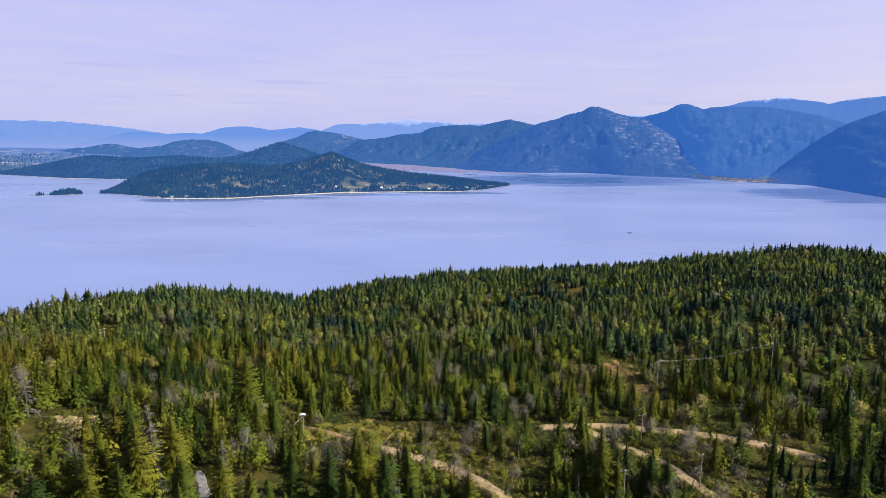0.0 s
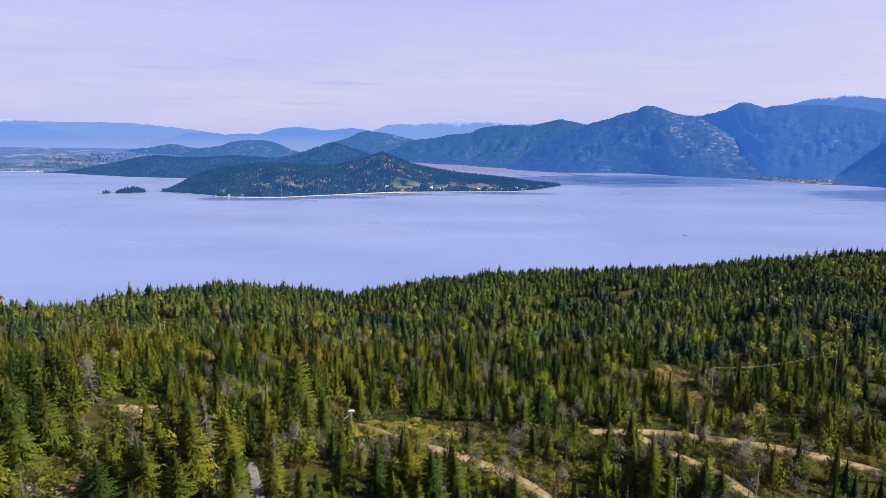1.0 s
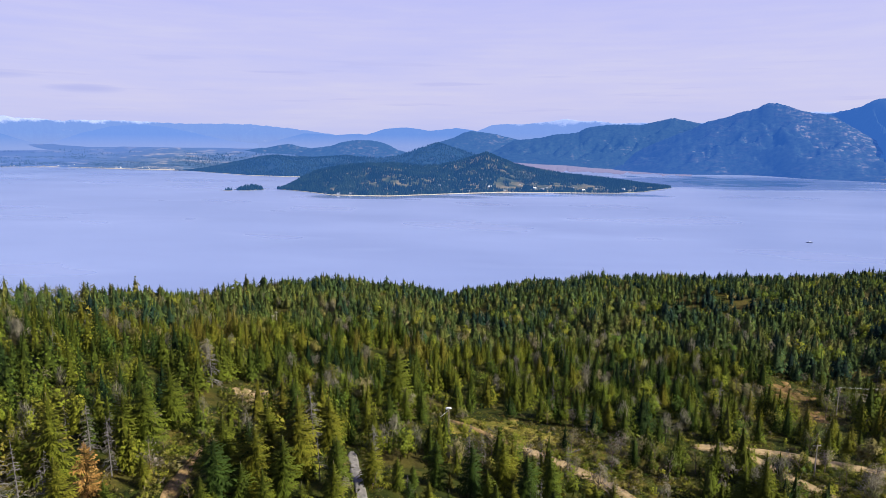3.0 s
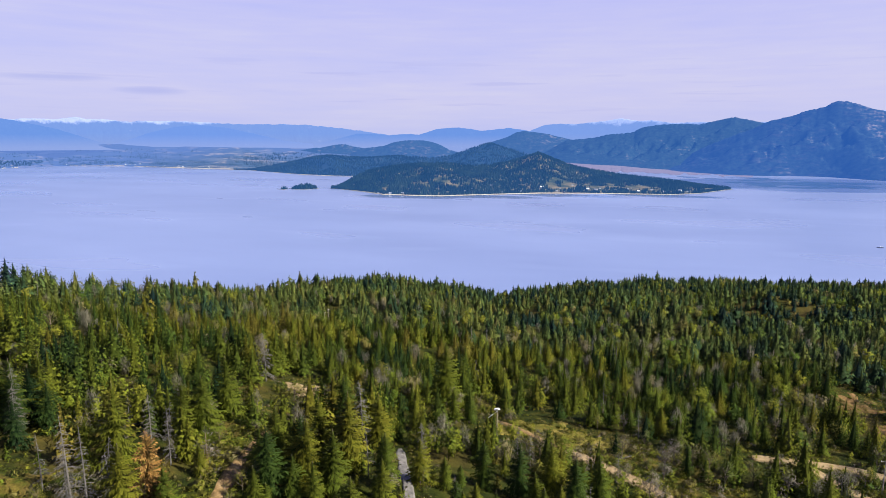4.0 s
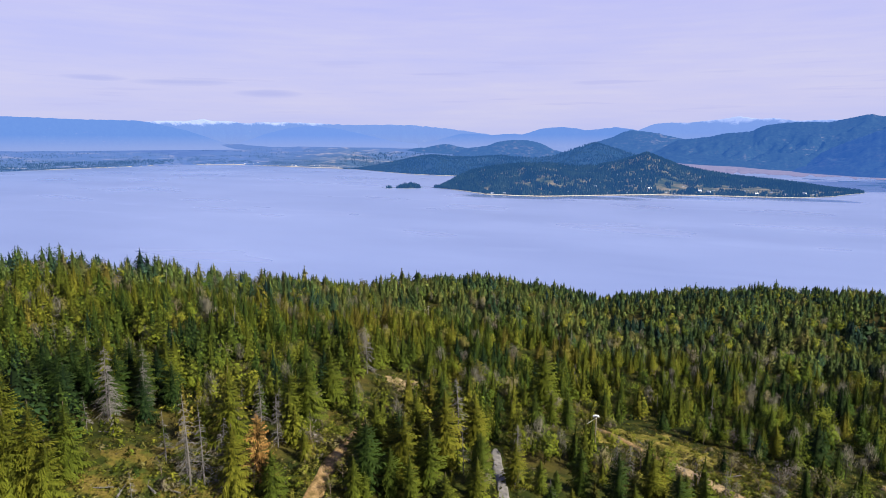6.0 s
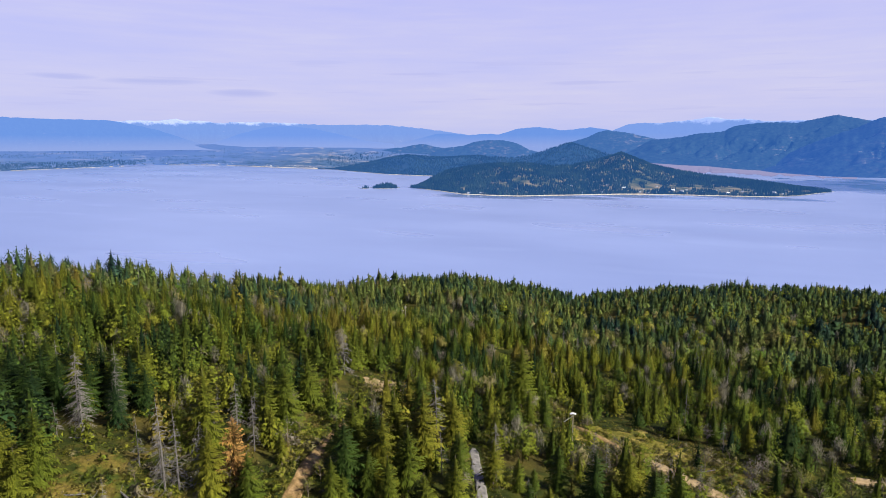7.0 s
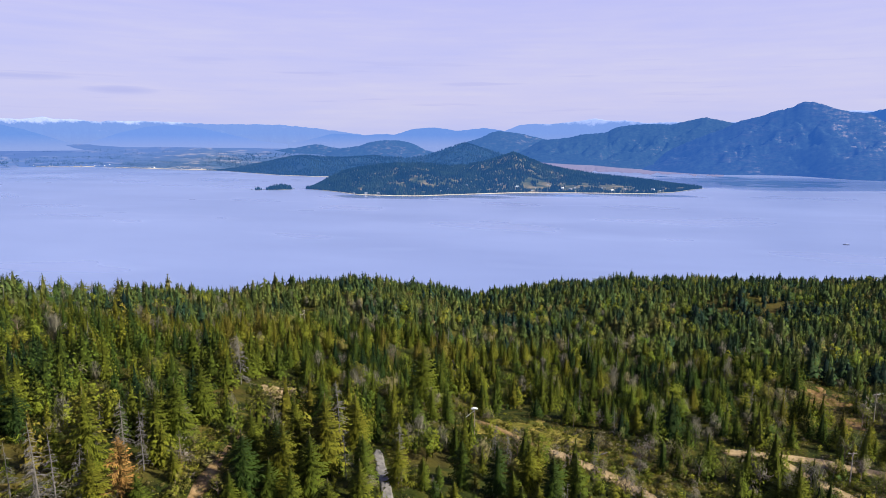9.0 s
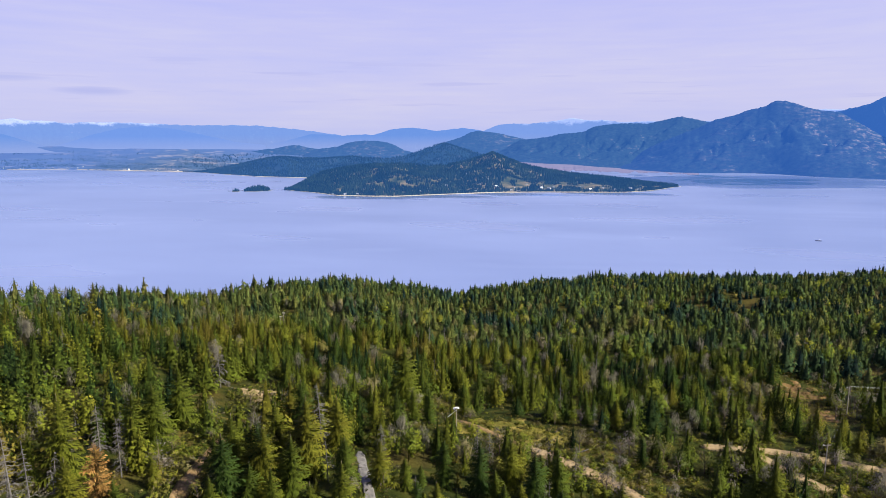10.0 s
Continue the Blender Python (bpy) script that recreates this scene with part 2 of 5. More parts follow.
def distance(name, build, veil, haze_glow, reach=None, foot=None):
    """A far backdrop: its own surface mixed with a bluish glow that paints in kilometres of haze."""
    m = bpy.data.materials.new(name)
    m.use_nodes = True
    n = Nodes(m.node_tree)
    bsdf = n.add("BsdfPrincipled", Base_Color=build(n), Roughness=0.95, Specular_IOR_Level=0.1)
    glow = n.add("Emission", Color=haze_glow, Strength=0.4)
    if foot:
        # the painted haze is paler low down
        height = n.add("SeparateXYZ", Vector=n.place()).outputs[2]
        n.put(glow, "Color", n.mix(n.ramp(n.math("DIVIDE", height, 400.0), (foot[0] / 400.0, 1.0), (foot[1] / 400.0, 0.0)), haze_glow, (0.30, 0.42, 0.86)))
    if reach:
        # the painted haze strengthens with distance from the origin
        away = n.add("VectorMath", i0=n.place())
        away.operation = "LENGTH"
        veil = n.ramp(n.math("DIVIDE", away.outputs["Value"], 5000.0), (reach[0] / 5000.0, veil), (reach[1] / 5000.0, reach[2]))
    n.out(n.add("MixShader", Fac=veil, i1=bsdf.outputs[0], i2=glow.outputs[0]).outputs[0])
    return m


def far_forest(snow=None, bare=0.6):
    def build(n):
        p = n.place()
        wood = n.ramp(n.noise(0.045, n.scaled(p, (1.0, 1.0, 0.8)), 7.0, 0.8), (0.34, (0.004, 0.015, 0.020)), (0.66, (0.037, 0.070, 0.070)))
        # bare ledges and clearings run across the slopes
        ledge = n.ramp(n.noise(0.022, n.scaled(p, (1.0, 1.0, 3.2)), 7.0, 0.74), (bare, 0.0), (bare + 0.10, 1.0))
        open_land = n.math("MULTIPLY", ledge, n.ramp(n.noise(0.0042, p, 3.0), (0.40, 0.0), (0.54, 1.0)))
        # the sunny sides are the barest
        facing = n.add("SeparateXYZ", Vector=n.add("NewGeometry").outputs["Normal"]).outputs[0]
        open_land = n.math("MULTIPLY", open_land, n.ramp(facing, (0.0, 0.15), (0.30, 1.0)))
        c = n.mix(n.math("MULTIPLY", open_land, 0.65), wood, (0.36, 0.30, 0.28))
        if snow:
            z = n.math("ADD", n.add("SeparateXYZ", Vector=p).outputs[2], n.math("MULTIPLY", n.noise(0.008, p, 6.0, 0.75), 130.0))
            c = n.mix(n.ramp(n.math("DIVIDE", z, 1000.0), (snow / 1000.0, 0.0), (snow / 1000.0 + 0.02, 1.0)), c, (0.9, 0.9, 0.95))
        return c
    return build


# far surfaces, each with its share of haze added as emission
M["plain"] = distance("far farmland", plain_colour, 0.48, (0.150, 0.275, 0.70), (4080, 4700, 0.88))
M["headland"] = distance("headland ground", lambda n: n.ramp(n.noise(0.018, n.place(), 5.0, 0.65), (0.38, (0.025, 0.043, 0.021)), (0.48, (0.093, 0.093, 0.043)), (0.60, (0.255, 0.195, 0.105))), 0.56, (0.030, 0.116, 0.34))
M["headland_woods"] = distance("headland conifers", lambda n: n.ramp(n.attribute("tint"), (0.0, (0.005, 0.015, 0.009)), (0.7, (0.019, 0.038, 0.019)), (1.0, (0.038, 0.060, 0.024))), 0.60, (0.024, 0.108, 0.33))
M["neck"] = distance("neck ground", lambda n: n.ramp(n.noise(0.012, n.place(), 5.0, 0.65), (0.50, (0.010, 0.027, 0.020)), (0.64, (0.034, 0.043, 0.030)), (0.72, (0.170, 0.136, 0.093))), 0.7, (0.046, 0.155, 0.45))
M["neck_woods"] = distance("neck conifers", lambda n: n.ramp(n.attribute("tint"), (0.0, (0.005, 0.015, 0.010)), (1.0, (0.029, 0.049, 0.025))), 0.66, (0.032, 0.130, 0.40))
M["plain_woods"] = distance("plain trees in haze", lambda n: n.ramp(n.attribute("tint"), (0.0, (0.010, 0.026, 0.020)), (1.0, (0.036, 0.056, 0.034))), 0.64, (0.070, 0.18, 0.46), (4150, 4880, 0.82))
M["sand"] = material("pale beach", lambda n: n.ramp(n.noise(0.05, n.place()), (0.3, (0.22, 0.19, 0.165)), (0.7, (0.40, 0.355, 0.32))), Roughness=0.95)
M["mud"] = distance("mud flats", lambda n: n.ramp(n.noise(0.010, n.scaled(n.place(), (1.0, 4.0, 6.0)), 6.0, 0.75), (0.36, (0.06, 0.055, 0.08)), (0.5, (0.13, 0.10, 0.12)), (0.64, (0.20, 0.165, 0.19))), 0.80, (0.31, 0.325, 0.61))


# ---- meshes ----
def mesh(name, verts, faces, mat, tint=None, smooth=False, bend=None, tip=None):
    """A mesh from arrays: faces all of three or all of four corners."""
    me = bpy.data.meshes.new(name)
    verts, faces = np.asarray(verts, np.float32), np.asarray(faces, np.int32)
    k = faces.shape[1]
    me.vertices.add(len(verts))
    me.vertices.foreach_set("co", verts.ravel())
    me.loops.add(faces.size)
    me.loops.foreach_set("vertex_index", faces.ravel())
    me.polygons.add(len(faces))
    me.polygons.foreach_set("loop_start", np.arange(0, faces.size, k, dtype=np.int32))
    me.polygons.foreach_set("use_smooth", np.full(len(faces), smooth))
    if tint is not None:
        me.attributes.new("tint", "FLOAT", "POINT").data.foreach_set("value", np.asarray(tint, np.float32))
    if tip is not None:
        me.attributes.new("tip", "FLOAT", "POINT").data.foreach_set("value", np.asarray(tip, np.float32))
    if bend is not None:
        me.attributes.new("bend", "FLOAT_VECTOR", "POINT").data.foreach_set("vector", np.asarray(bend, np.float32).ravel())
    me.materials.append(mat)
    me.update(calc_edges=True)
    return me


def child(name, data, parent, label=""):
    ob = new(name, data)
    ob.parent = parent
    return tagged(ob, label)


def grid_faces(rows, cols):
    a = (np.arange(rows - 1)[:, None] * cols + np.arange(cols - 1)).ravel()
    return np.stack([a, a + 1, a + cols + 1, a + cols], 1)


# ---- the ground and the lake ----
EYE = 165.0          # metres of the eye above the lake
# the wooded hill: azimuth (left positive), elevation of its tree tops, distance of its crest, ground height at 130 m
HILL = np.array([(-180, -9, 500, 82), (-60, -8, 700, 80), (-40, -8, 800, 78), (-31, -7.9, 800, 78), (-25, -8.9, 790, 78), (-16, -10.5, 760, 78),
                 (-6, -11.25, 710, 79), (0, -11.6, 680, 80), (5, -12.2, 650, 81), (9, -12.75, 620, 82), (13, -13.4, 600, 84), (17, -12.95, 570, 86),
                 (22, -12.2, 550, 88), (26, -11.9, 540, 89), (31, -12.3, 520, 91), (36, -12.5, 470, 94), (41, -12.0, 430, 97), (46, -11.4, 400, 100),
                 (50, -10.6, 370, 102), (56, -9.6, 340, 105), (62, -8.5, 320, 108), (75, -8, 320, 108), (180, -9, 500, 82)])
TOP = 7.4
# the far shore: azimuth, elevation of the waterline, elevation at which the land behind it ends
SHORE = np.array([(-180, -3, -1), (-60, -4, -1), (-38, -4.3, -1.5), (-35, -4.15, -1.5), (-32.5, -3.6, -1.5), (-30.5, -3.32, -1.5), (-25, -3.28, -1.5), (-22.5, -3.12, -1.5), (-20, -2.99, -1.5),
                  (-15.9, -2.97, -1.5), (-13.5, -2.78, -1.5), (-11, -2.75, -1.5), (-7.2, -2.84, -1.6), (-3.7, -2.70, -1.5), (-1.6, -2.55, -1.5), (1, -2.45, -2.0), (9, -2.6, -2.0), (12, -2.5, -1.6), (16, -2.35, -1.3), (20, -2.35, -1.25), (27.6, -2.35, -0.8), (31, -2.35, -0.68), (34.2, -2.4, -0.62),
                  (36.5, -2.48, -0.6), (40.6, -2.3, -0.5), (45, -2.06, -0.25), (50, -1.95, -0.36), (54, -2.06, -0.45), (61, -2.2, -0.5), (75, -2.4, -0.5), (180, -3, -1)])


def wave(x, y, size, seed):
    """Smooth uneven ground between -1 and 1, from a few crossed sines."""
    total = 0.0
    for k in range(5):
        a = seed * 1.7 + k * 2.4
        total = total + np.sin((x * np.cos(a) + y * np.sin(a)) * 6.28 / (size * (0.7 + 0.23 * k)) + seed * 3.1 + k * 1.3)
    return total / 3.2


def ground_z(x, y):
    az, r = np.degrees(np.arctan2(-x, y)), np.hypot(x, y)
    top, crest, near = (np.interp(az, HILL[:, 0], HILL[:, i]) for i in (1, 2, 3))
    zc = EYE + crest * np.tan(np.radians(top)) - TOP
    s = np.clip((r - 130) / (crest - 130), 0, 1)
    z = near + (zc - near) * s + np.sin(np.pi * s) * (4.5 * wave(x, y, 150, 1) + 1.2 * wave(x, y, 45, 2) + np.clip((r - 225) / 90, 0, 1) * (6.0 * wave(x, y, 105, 33) + 2.2 * wave(x, y, 62, 34)))
    z = z - np.maximum(r - crest, 0) * 0.3 - np.maximum(130 - r, 0) * 0.05
    z = np.where(r < 130, 84 + (z - 84) * np.clip(r / 130, 0, 1) ** 2, z)
    z = np.maximum(z, -9)
    low, high = (np.radians(np.interp(az, SHORE[:, 0], SHORE[:, i])) for i in (1, 2))
    r0 = EYE / np.tan(-low)
    r1 = np.minimum(r0 + 700, 4880)
    s = np.clip((r - r0) / (r1 - r0), -0.2, 1.3)
    far = EYE + r * np.tan(low + (high - low) * np.minimum(s, 1)) + 0.5
    return np.where(r > r0 - 40, np.maximum(far, -9), z)


def fbm(x, y, octaves, seed):
    """Fractal noise between about -1 and 1 over arrays."""
    total, gain = 0.0, 1.0
    table = np.random.RandomState(seed).uniform(-1, 1, (256, 256))
    for k in range(octaves):
        u, v = x * 2 ** k + 17.3 * k, y * 2 ** k + 9.1 * k
        i, j = np.floor(u).astype(int), np.floor(v).astype(int)
        f, h = u - i, v - j
        f, h = f * f * (3 - 2 * f), h * h * (3 - 2 * h)
        a, b = table[i % 256, j % 256], table[(i + 1) % 256, j % 256]
        c, d = table[i % 256, (j + 1) % 256], table[(i + 1) % 256, (j + 1) % 256]
        total = total + gain * ((a * (1 - f) + b * f) * (1 - h) + (c * (1 - f) + d * f) * h)
        gain *= 0.5
    return total


def around(az, r):
    a = np.radians(az)
    return -np.sin(a) * r, np.cos(a) * r


def polar_sheet(name, az, r, mat):
    a, d = np.meshgrid(az, r)
    x, y = around(a, d)
    z = ground_z(x, y)
    return mesh(name, np.stack([x, y, z], -1).reshape(-1, 3), grid_faces(len(r), len(az)), mat, smooth=True)


AZ = np.concatenate([np.arange(-180, -50, 5.0), np.arange(-50, 75, 0.4), np.arange(75, 181, 5.0)])
AZ_FAR = np.concatenate([np.arange(-180, -50, 5.0), np.arange(-50, 75, 0.8), np.arange(75, 181, 5.0)])
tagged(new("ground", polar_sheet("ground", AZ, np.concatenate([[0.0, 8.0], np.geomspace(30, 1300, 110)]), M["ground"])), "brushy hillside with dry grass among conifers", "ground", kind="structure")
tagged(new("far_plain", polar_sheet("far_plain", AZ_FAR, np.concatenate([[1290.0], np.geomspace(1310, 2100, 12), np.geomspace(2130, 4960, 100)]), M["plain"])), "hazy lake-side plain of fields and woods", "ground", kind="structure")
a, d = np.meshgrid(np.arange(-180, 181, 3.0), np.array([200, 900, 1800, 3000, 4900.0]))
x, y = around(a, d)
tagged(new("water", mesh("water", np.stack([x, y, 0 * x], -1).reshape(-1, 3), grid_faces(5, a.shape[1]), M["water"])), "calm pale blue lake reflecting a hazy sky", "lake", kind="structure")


# ---- far mountains ----
def fuzz(a, seed, size):
    return wave(a * 10, a * 0 + seed * 7.0, size, seed)


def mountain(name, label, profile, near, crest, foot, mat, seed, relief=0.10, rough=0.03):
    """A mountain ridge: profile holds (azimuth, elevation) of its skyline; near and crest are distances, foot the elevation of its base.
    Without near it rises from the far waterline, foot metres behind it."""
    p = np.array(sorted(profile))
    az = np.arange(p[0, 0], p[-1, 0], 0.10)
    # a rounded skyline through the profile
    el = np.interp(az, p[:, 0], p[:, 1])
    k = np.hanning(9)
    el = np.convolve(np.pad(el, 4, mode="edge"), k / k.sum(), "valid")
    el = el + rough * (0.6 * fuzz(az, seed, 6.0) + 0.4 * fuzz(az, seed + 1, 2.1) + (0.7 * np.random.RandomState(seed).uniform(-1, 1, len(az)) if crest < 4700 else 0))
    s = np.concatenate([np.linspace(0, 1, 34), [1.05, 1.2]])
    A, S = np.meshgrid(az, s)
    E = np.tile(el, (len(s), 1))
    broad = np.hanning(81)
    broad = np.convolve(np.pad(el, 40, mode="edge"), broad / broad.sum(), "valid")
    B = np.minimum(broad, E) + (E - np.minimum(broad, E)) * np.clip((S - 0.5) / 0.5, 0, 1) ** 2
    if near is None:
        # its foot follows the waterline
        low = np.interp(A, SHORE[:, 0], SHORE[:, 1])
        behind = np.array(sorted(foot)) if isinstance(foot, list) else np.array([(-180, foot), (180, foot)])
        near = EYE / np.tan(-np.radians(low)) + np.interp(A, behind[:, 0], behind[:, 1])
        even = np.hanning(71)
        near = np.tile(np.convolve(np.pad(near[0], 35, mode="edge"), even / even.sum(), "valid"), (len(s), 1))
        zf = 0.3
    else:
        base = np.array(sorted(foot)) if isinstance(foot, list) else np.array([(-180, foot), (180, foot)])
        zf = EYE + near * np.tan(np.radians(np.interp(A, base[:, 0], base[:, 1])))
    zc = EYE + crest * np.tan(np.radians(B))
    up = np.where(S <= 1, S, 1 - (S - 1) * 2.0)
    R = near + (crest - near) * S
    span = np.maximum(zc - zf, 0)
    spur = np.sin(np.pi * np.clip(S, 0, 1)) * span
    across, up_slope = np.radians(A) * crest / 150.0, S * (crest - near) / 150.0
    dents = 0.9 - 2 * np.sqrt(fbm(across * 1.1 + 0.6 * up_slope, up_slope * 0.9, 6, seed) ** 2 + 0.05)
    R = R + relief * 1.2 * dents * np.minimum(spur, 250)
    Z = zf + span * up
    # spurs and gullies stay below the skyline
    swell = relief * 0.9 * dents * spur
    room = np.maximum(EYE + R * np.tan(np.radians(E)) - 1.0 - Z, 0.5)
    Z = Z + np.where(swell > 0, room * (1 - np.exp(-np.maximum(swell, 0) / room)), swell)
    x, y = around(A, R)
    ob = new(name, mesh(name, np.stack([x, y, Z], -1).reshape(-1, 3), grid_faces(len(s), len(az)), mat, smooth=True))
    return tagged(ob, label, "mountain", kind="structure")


# mountain surfaces: the more distant, the more painted blue haze
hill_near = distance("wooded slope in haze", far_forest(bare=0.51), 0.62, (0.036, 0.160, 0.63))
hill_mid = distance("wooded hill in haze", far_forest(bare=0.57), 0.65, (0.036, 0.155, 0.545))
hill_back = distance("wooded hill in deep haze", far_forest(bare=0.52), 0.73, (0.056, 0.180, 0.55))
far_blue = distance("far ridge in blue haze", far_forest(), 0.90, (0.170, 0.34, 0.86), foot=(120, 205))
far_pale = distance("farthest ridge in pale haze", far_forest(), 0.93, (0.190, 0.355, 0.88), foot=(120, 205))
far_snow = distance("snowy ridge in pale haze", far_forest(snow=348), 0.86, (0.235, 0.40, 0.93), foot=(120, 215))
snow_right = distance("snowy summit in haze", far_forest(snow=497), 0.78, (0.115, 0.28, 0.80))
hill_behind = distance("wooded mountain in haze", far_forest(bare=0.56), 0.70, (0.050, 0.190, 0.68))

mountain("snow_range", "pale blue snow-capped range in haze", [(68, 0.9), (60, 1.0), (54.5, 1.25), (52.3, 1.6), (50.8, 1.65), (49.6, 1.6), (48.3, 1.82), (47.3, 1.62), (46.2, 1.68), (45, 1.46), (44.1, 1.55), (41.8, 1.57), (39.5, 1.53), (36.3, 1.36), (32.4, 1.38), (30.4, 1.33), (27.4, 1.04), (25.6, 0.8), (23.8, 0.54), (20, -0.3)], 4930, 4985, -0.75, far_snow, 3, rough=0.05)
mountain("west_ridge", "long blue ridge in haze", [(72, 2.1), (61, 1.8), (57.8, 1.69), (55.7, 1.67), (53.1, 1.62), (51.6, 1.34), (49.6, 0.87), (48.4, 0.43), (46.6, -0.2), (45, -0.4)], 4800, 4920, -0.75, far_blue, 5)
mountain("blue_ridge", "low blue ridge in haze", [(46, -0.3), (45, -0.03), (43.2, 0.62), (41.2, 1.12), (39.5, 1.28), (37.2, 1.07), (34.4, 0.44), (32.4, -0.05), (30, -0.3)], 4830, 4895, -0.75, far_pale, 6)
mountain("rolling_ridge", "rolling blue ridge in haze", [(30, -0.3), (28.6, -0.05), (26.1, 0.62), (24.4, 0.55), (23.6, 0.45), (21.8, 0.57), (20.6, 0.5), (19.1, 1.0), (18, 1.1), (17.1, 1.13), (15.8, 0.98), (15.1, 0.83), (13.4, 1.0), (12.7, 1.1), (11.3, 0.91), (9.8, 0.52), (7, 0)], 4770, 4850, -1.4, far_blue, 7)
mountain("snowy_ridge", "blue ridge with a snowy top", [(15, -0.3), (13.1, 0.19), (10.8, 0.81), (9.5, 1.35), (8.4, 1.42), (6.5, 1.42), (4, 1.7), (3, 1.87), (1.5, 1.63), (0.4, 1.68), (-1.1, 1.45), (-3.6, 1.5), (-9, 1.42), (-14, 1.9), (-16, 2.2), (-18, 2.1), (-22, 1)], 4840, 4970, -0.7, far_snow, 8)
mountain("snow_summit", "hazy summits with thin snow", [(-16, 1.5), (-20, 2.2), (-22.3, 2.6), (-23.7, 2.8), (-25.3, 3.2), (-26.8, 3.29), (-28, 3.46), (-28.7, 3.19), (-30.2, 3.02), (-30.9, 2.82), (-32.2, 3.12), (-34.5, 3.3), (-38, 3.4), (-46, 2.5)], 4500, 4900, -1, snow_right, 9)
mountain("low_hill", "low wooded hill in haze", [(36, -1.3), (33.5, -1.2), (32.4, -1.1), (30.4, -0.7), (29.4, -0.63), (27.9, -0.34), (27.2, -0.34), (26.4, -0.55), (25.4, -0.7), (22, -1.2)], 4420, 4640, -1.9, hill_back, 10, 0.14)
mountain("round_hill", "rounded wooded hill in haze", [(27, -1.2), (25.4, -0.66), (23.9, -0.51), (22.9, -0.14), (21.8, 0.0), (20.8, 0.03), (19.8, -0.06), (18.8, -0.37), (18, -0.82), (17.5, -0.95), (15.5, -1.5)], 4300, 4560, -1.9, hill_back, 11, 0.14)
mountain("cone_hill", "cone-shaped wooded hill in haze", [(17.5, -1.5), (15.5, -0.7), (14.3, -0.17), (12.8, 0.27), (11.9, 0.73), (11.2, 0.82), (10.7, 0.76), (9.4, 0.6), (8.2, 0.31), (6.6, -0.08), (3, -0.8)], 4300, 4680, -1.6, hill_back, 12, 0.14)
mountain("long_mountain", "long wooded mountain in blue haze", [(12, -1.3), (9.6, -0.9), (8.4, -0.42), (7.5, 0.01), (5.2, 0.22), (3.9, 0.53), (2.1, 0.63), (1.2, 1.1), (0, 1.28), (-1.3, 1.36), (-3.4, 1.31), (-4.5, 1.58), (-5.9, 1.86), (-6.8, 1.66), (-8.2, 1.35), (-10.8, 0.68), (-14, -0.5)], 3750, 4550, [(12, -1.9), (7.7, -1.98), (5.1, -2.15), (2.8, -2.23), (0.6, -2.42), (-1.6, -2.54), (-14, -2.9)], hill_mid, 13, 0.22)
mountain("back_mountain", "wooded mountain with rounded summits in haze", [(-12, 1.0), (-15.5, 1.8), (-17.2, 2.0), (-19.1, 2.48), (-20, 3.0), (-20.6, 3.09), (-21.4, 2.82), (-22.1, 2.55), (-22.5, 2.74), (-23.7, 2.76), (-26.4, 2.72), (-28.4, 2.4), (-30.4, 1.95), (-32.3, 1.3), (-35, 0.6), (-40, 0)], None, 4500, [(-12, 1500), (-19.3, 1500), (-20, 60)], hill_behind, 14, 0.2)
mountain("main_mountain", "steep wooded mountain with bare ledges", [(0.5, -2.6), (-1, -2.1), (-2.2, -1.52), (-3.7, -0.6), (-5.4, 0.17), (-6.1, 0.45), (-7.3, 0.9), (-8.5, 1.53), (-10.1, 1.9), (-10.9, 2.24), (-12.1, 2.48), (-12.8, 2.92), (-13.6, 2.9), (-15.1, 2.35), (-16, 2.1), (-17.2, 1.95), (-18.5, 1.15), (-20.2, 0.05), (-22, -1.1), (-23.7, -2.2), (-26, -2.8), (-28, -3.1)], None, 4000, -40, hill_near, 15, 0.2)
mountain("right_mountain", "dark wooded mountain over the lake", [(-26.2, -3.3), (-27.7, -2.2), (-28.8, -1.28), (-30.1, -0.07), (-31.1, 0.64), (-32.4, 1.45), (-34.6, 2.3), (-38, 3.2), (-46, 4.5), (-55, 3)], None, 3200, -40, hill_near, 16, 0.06)


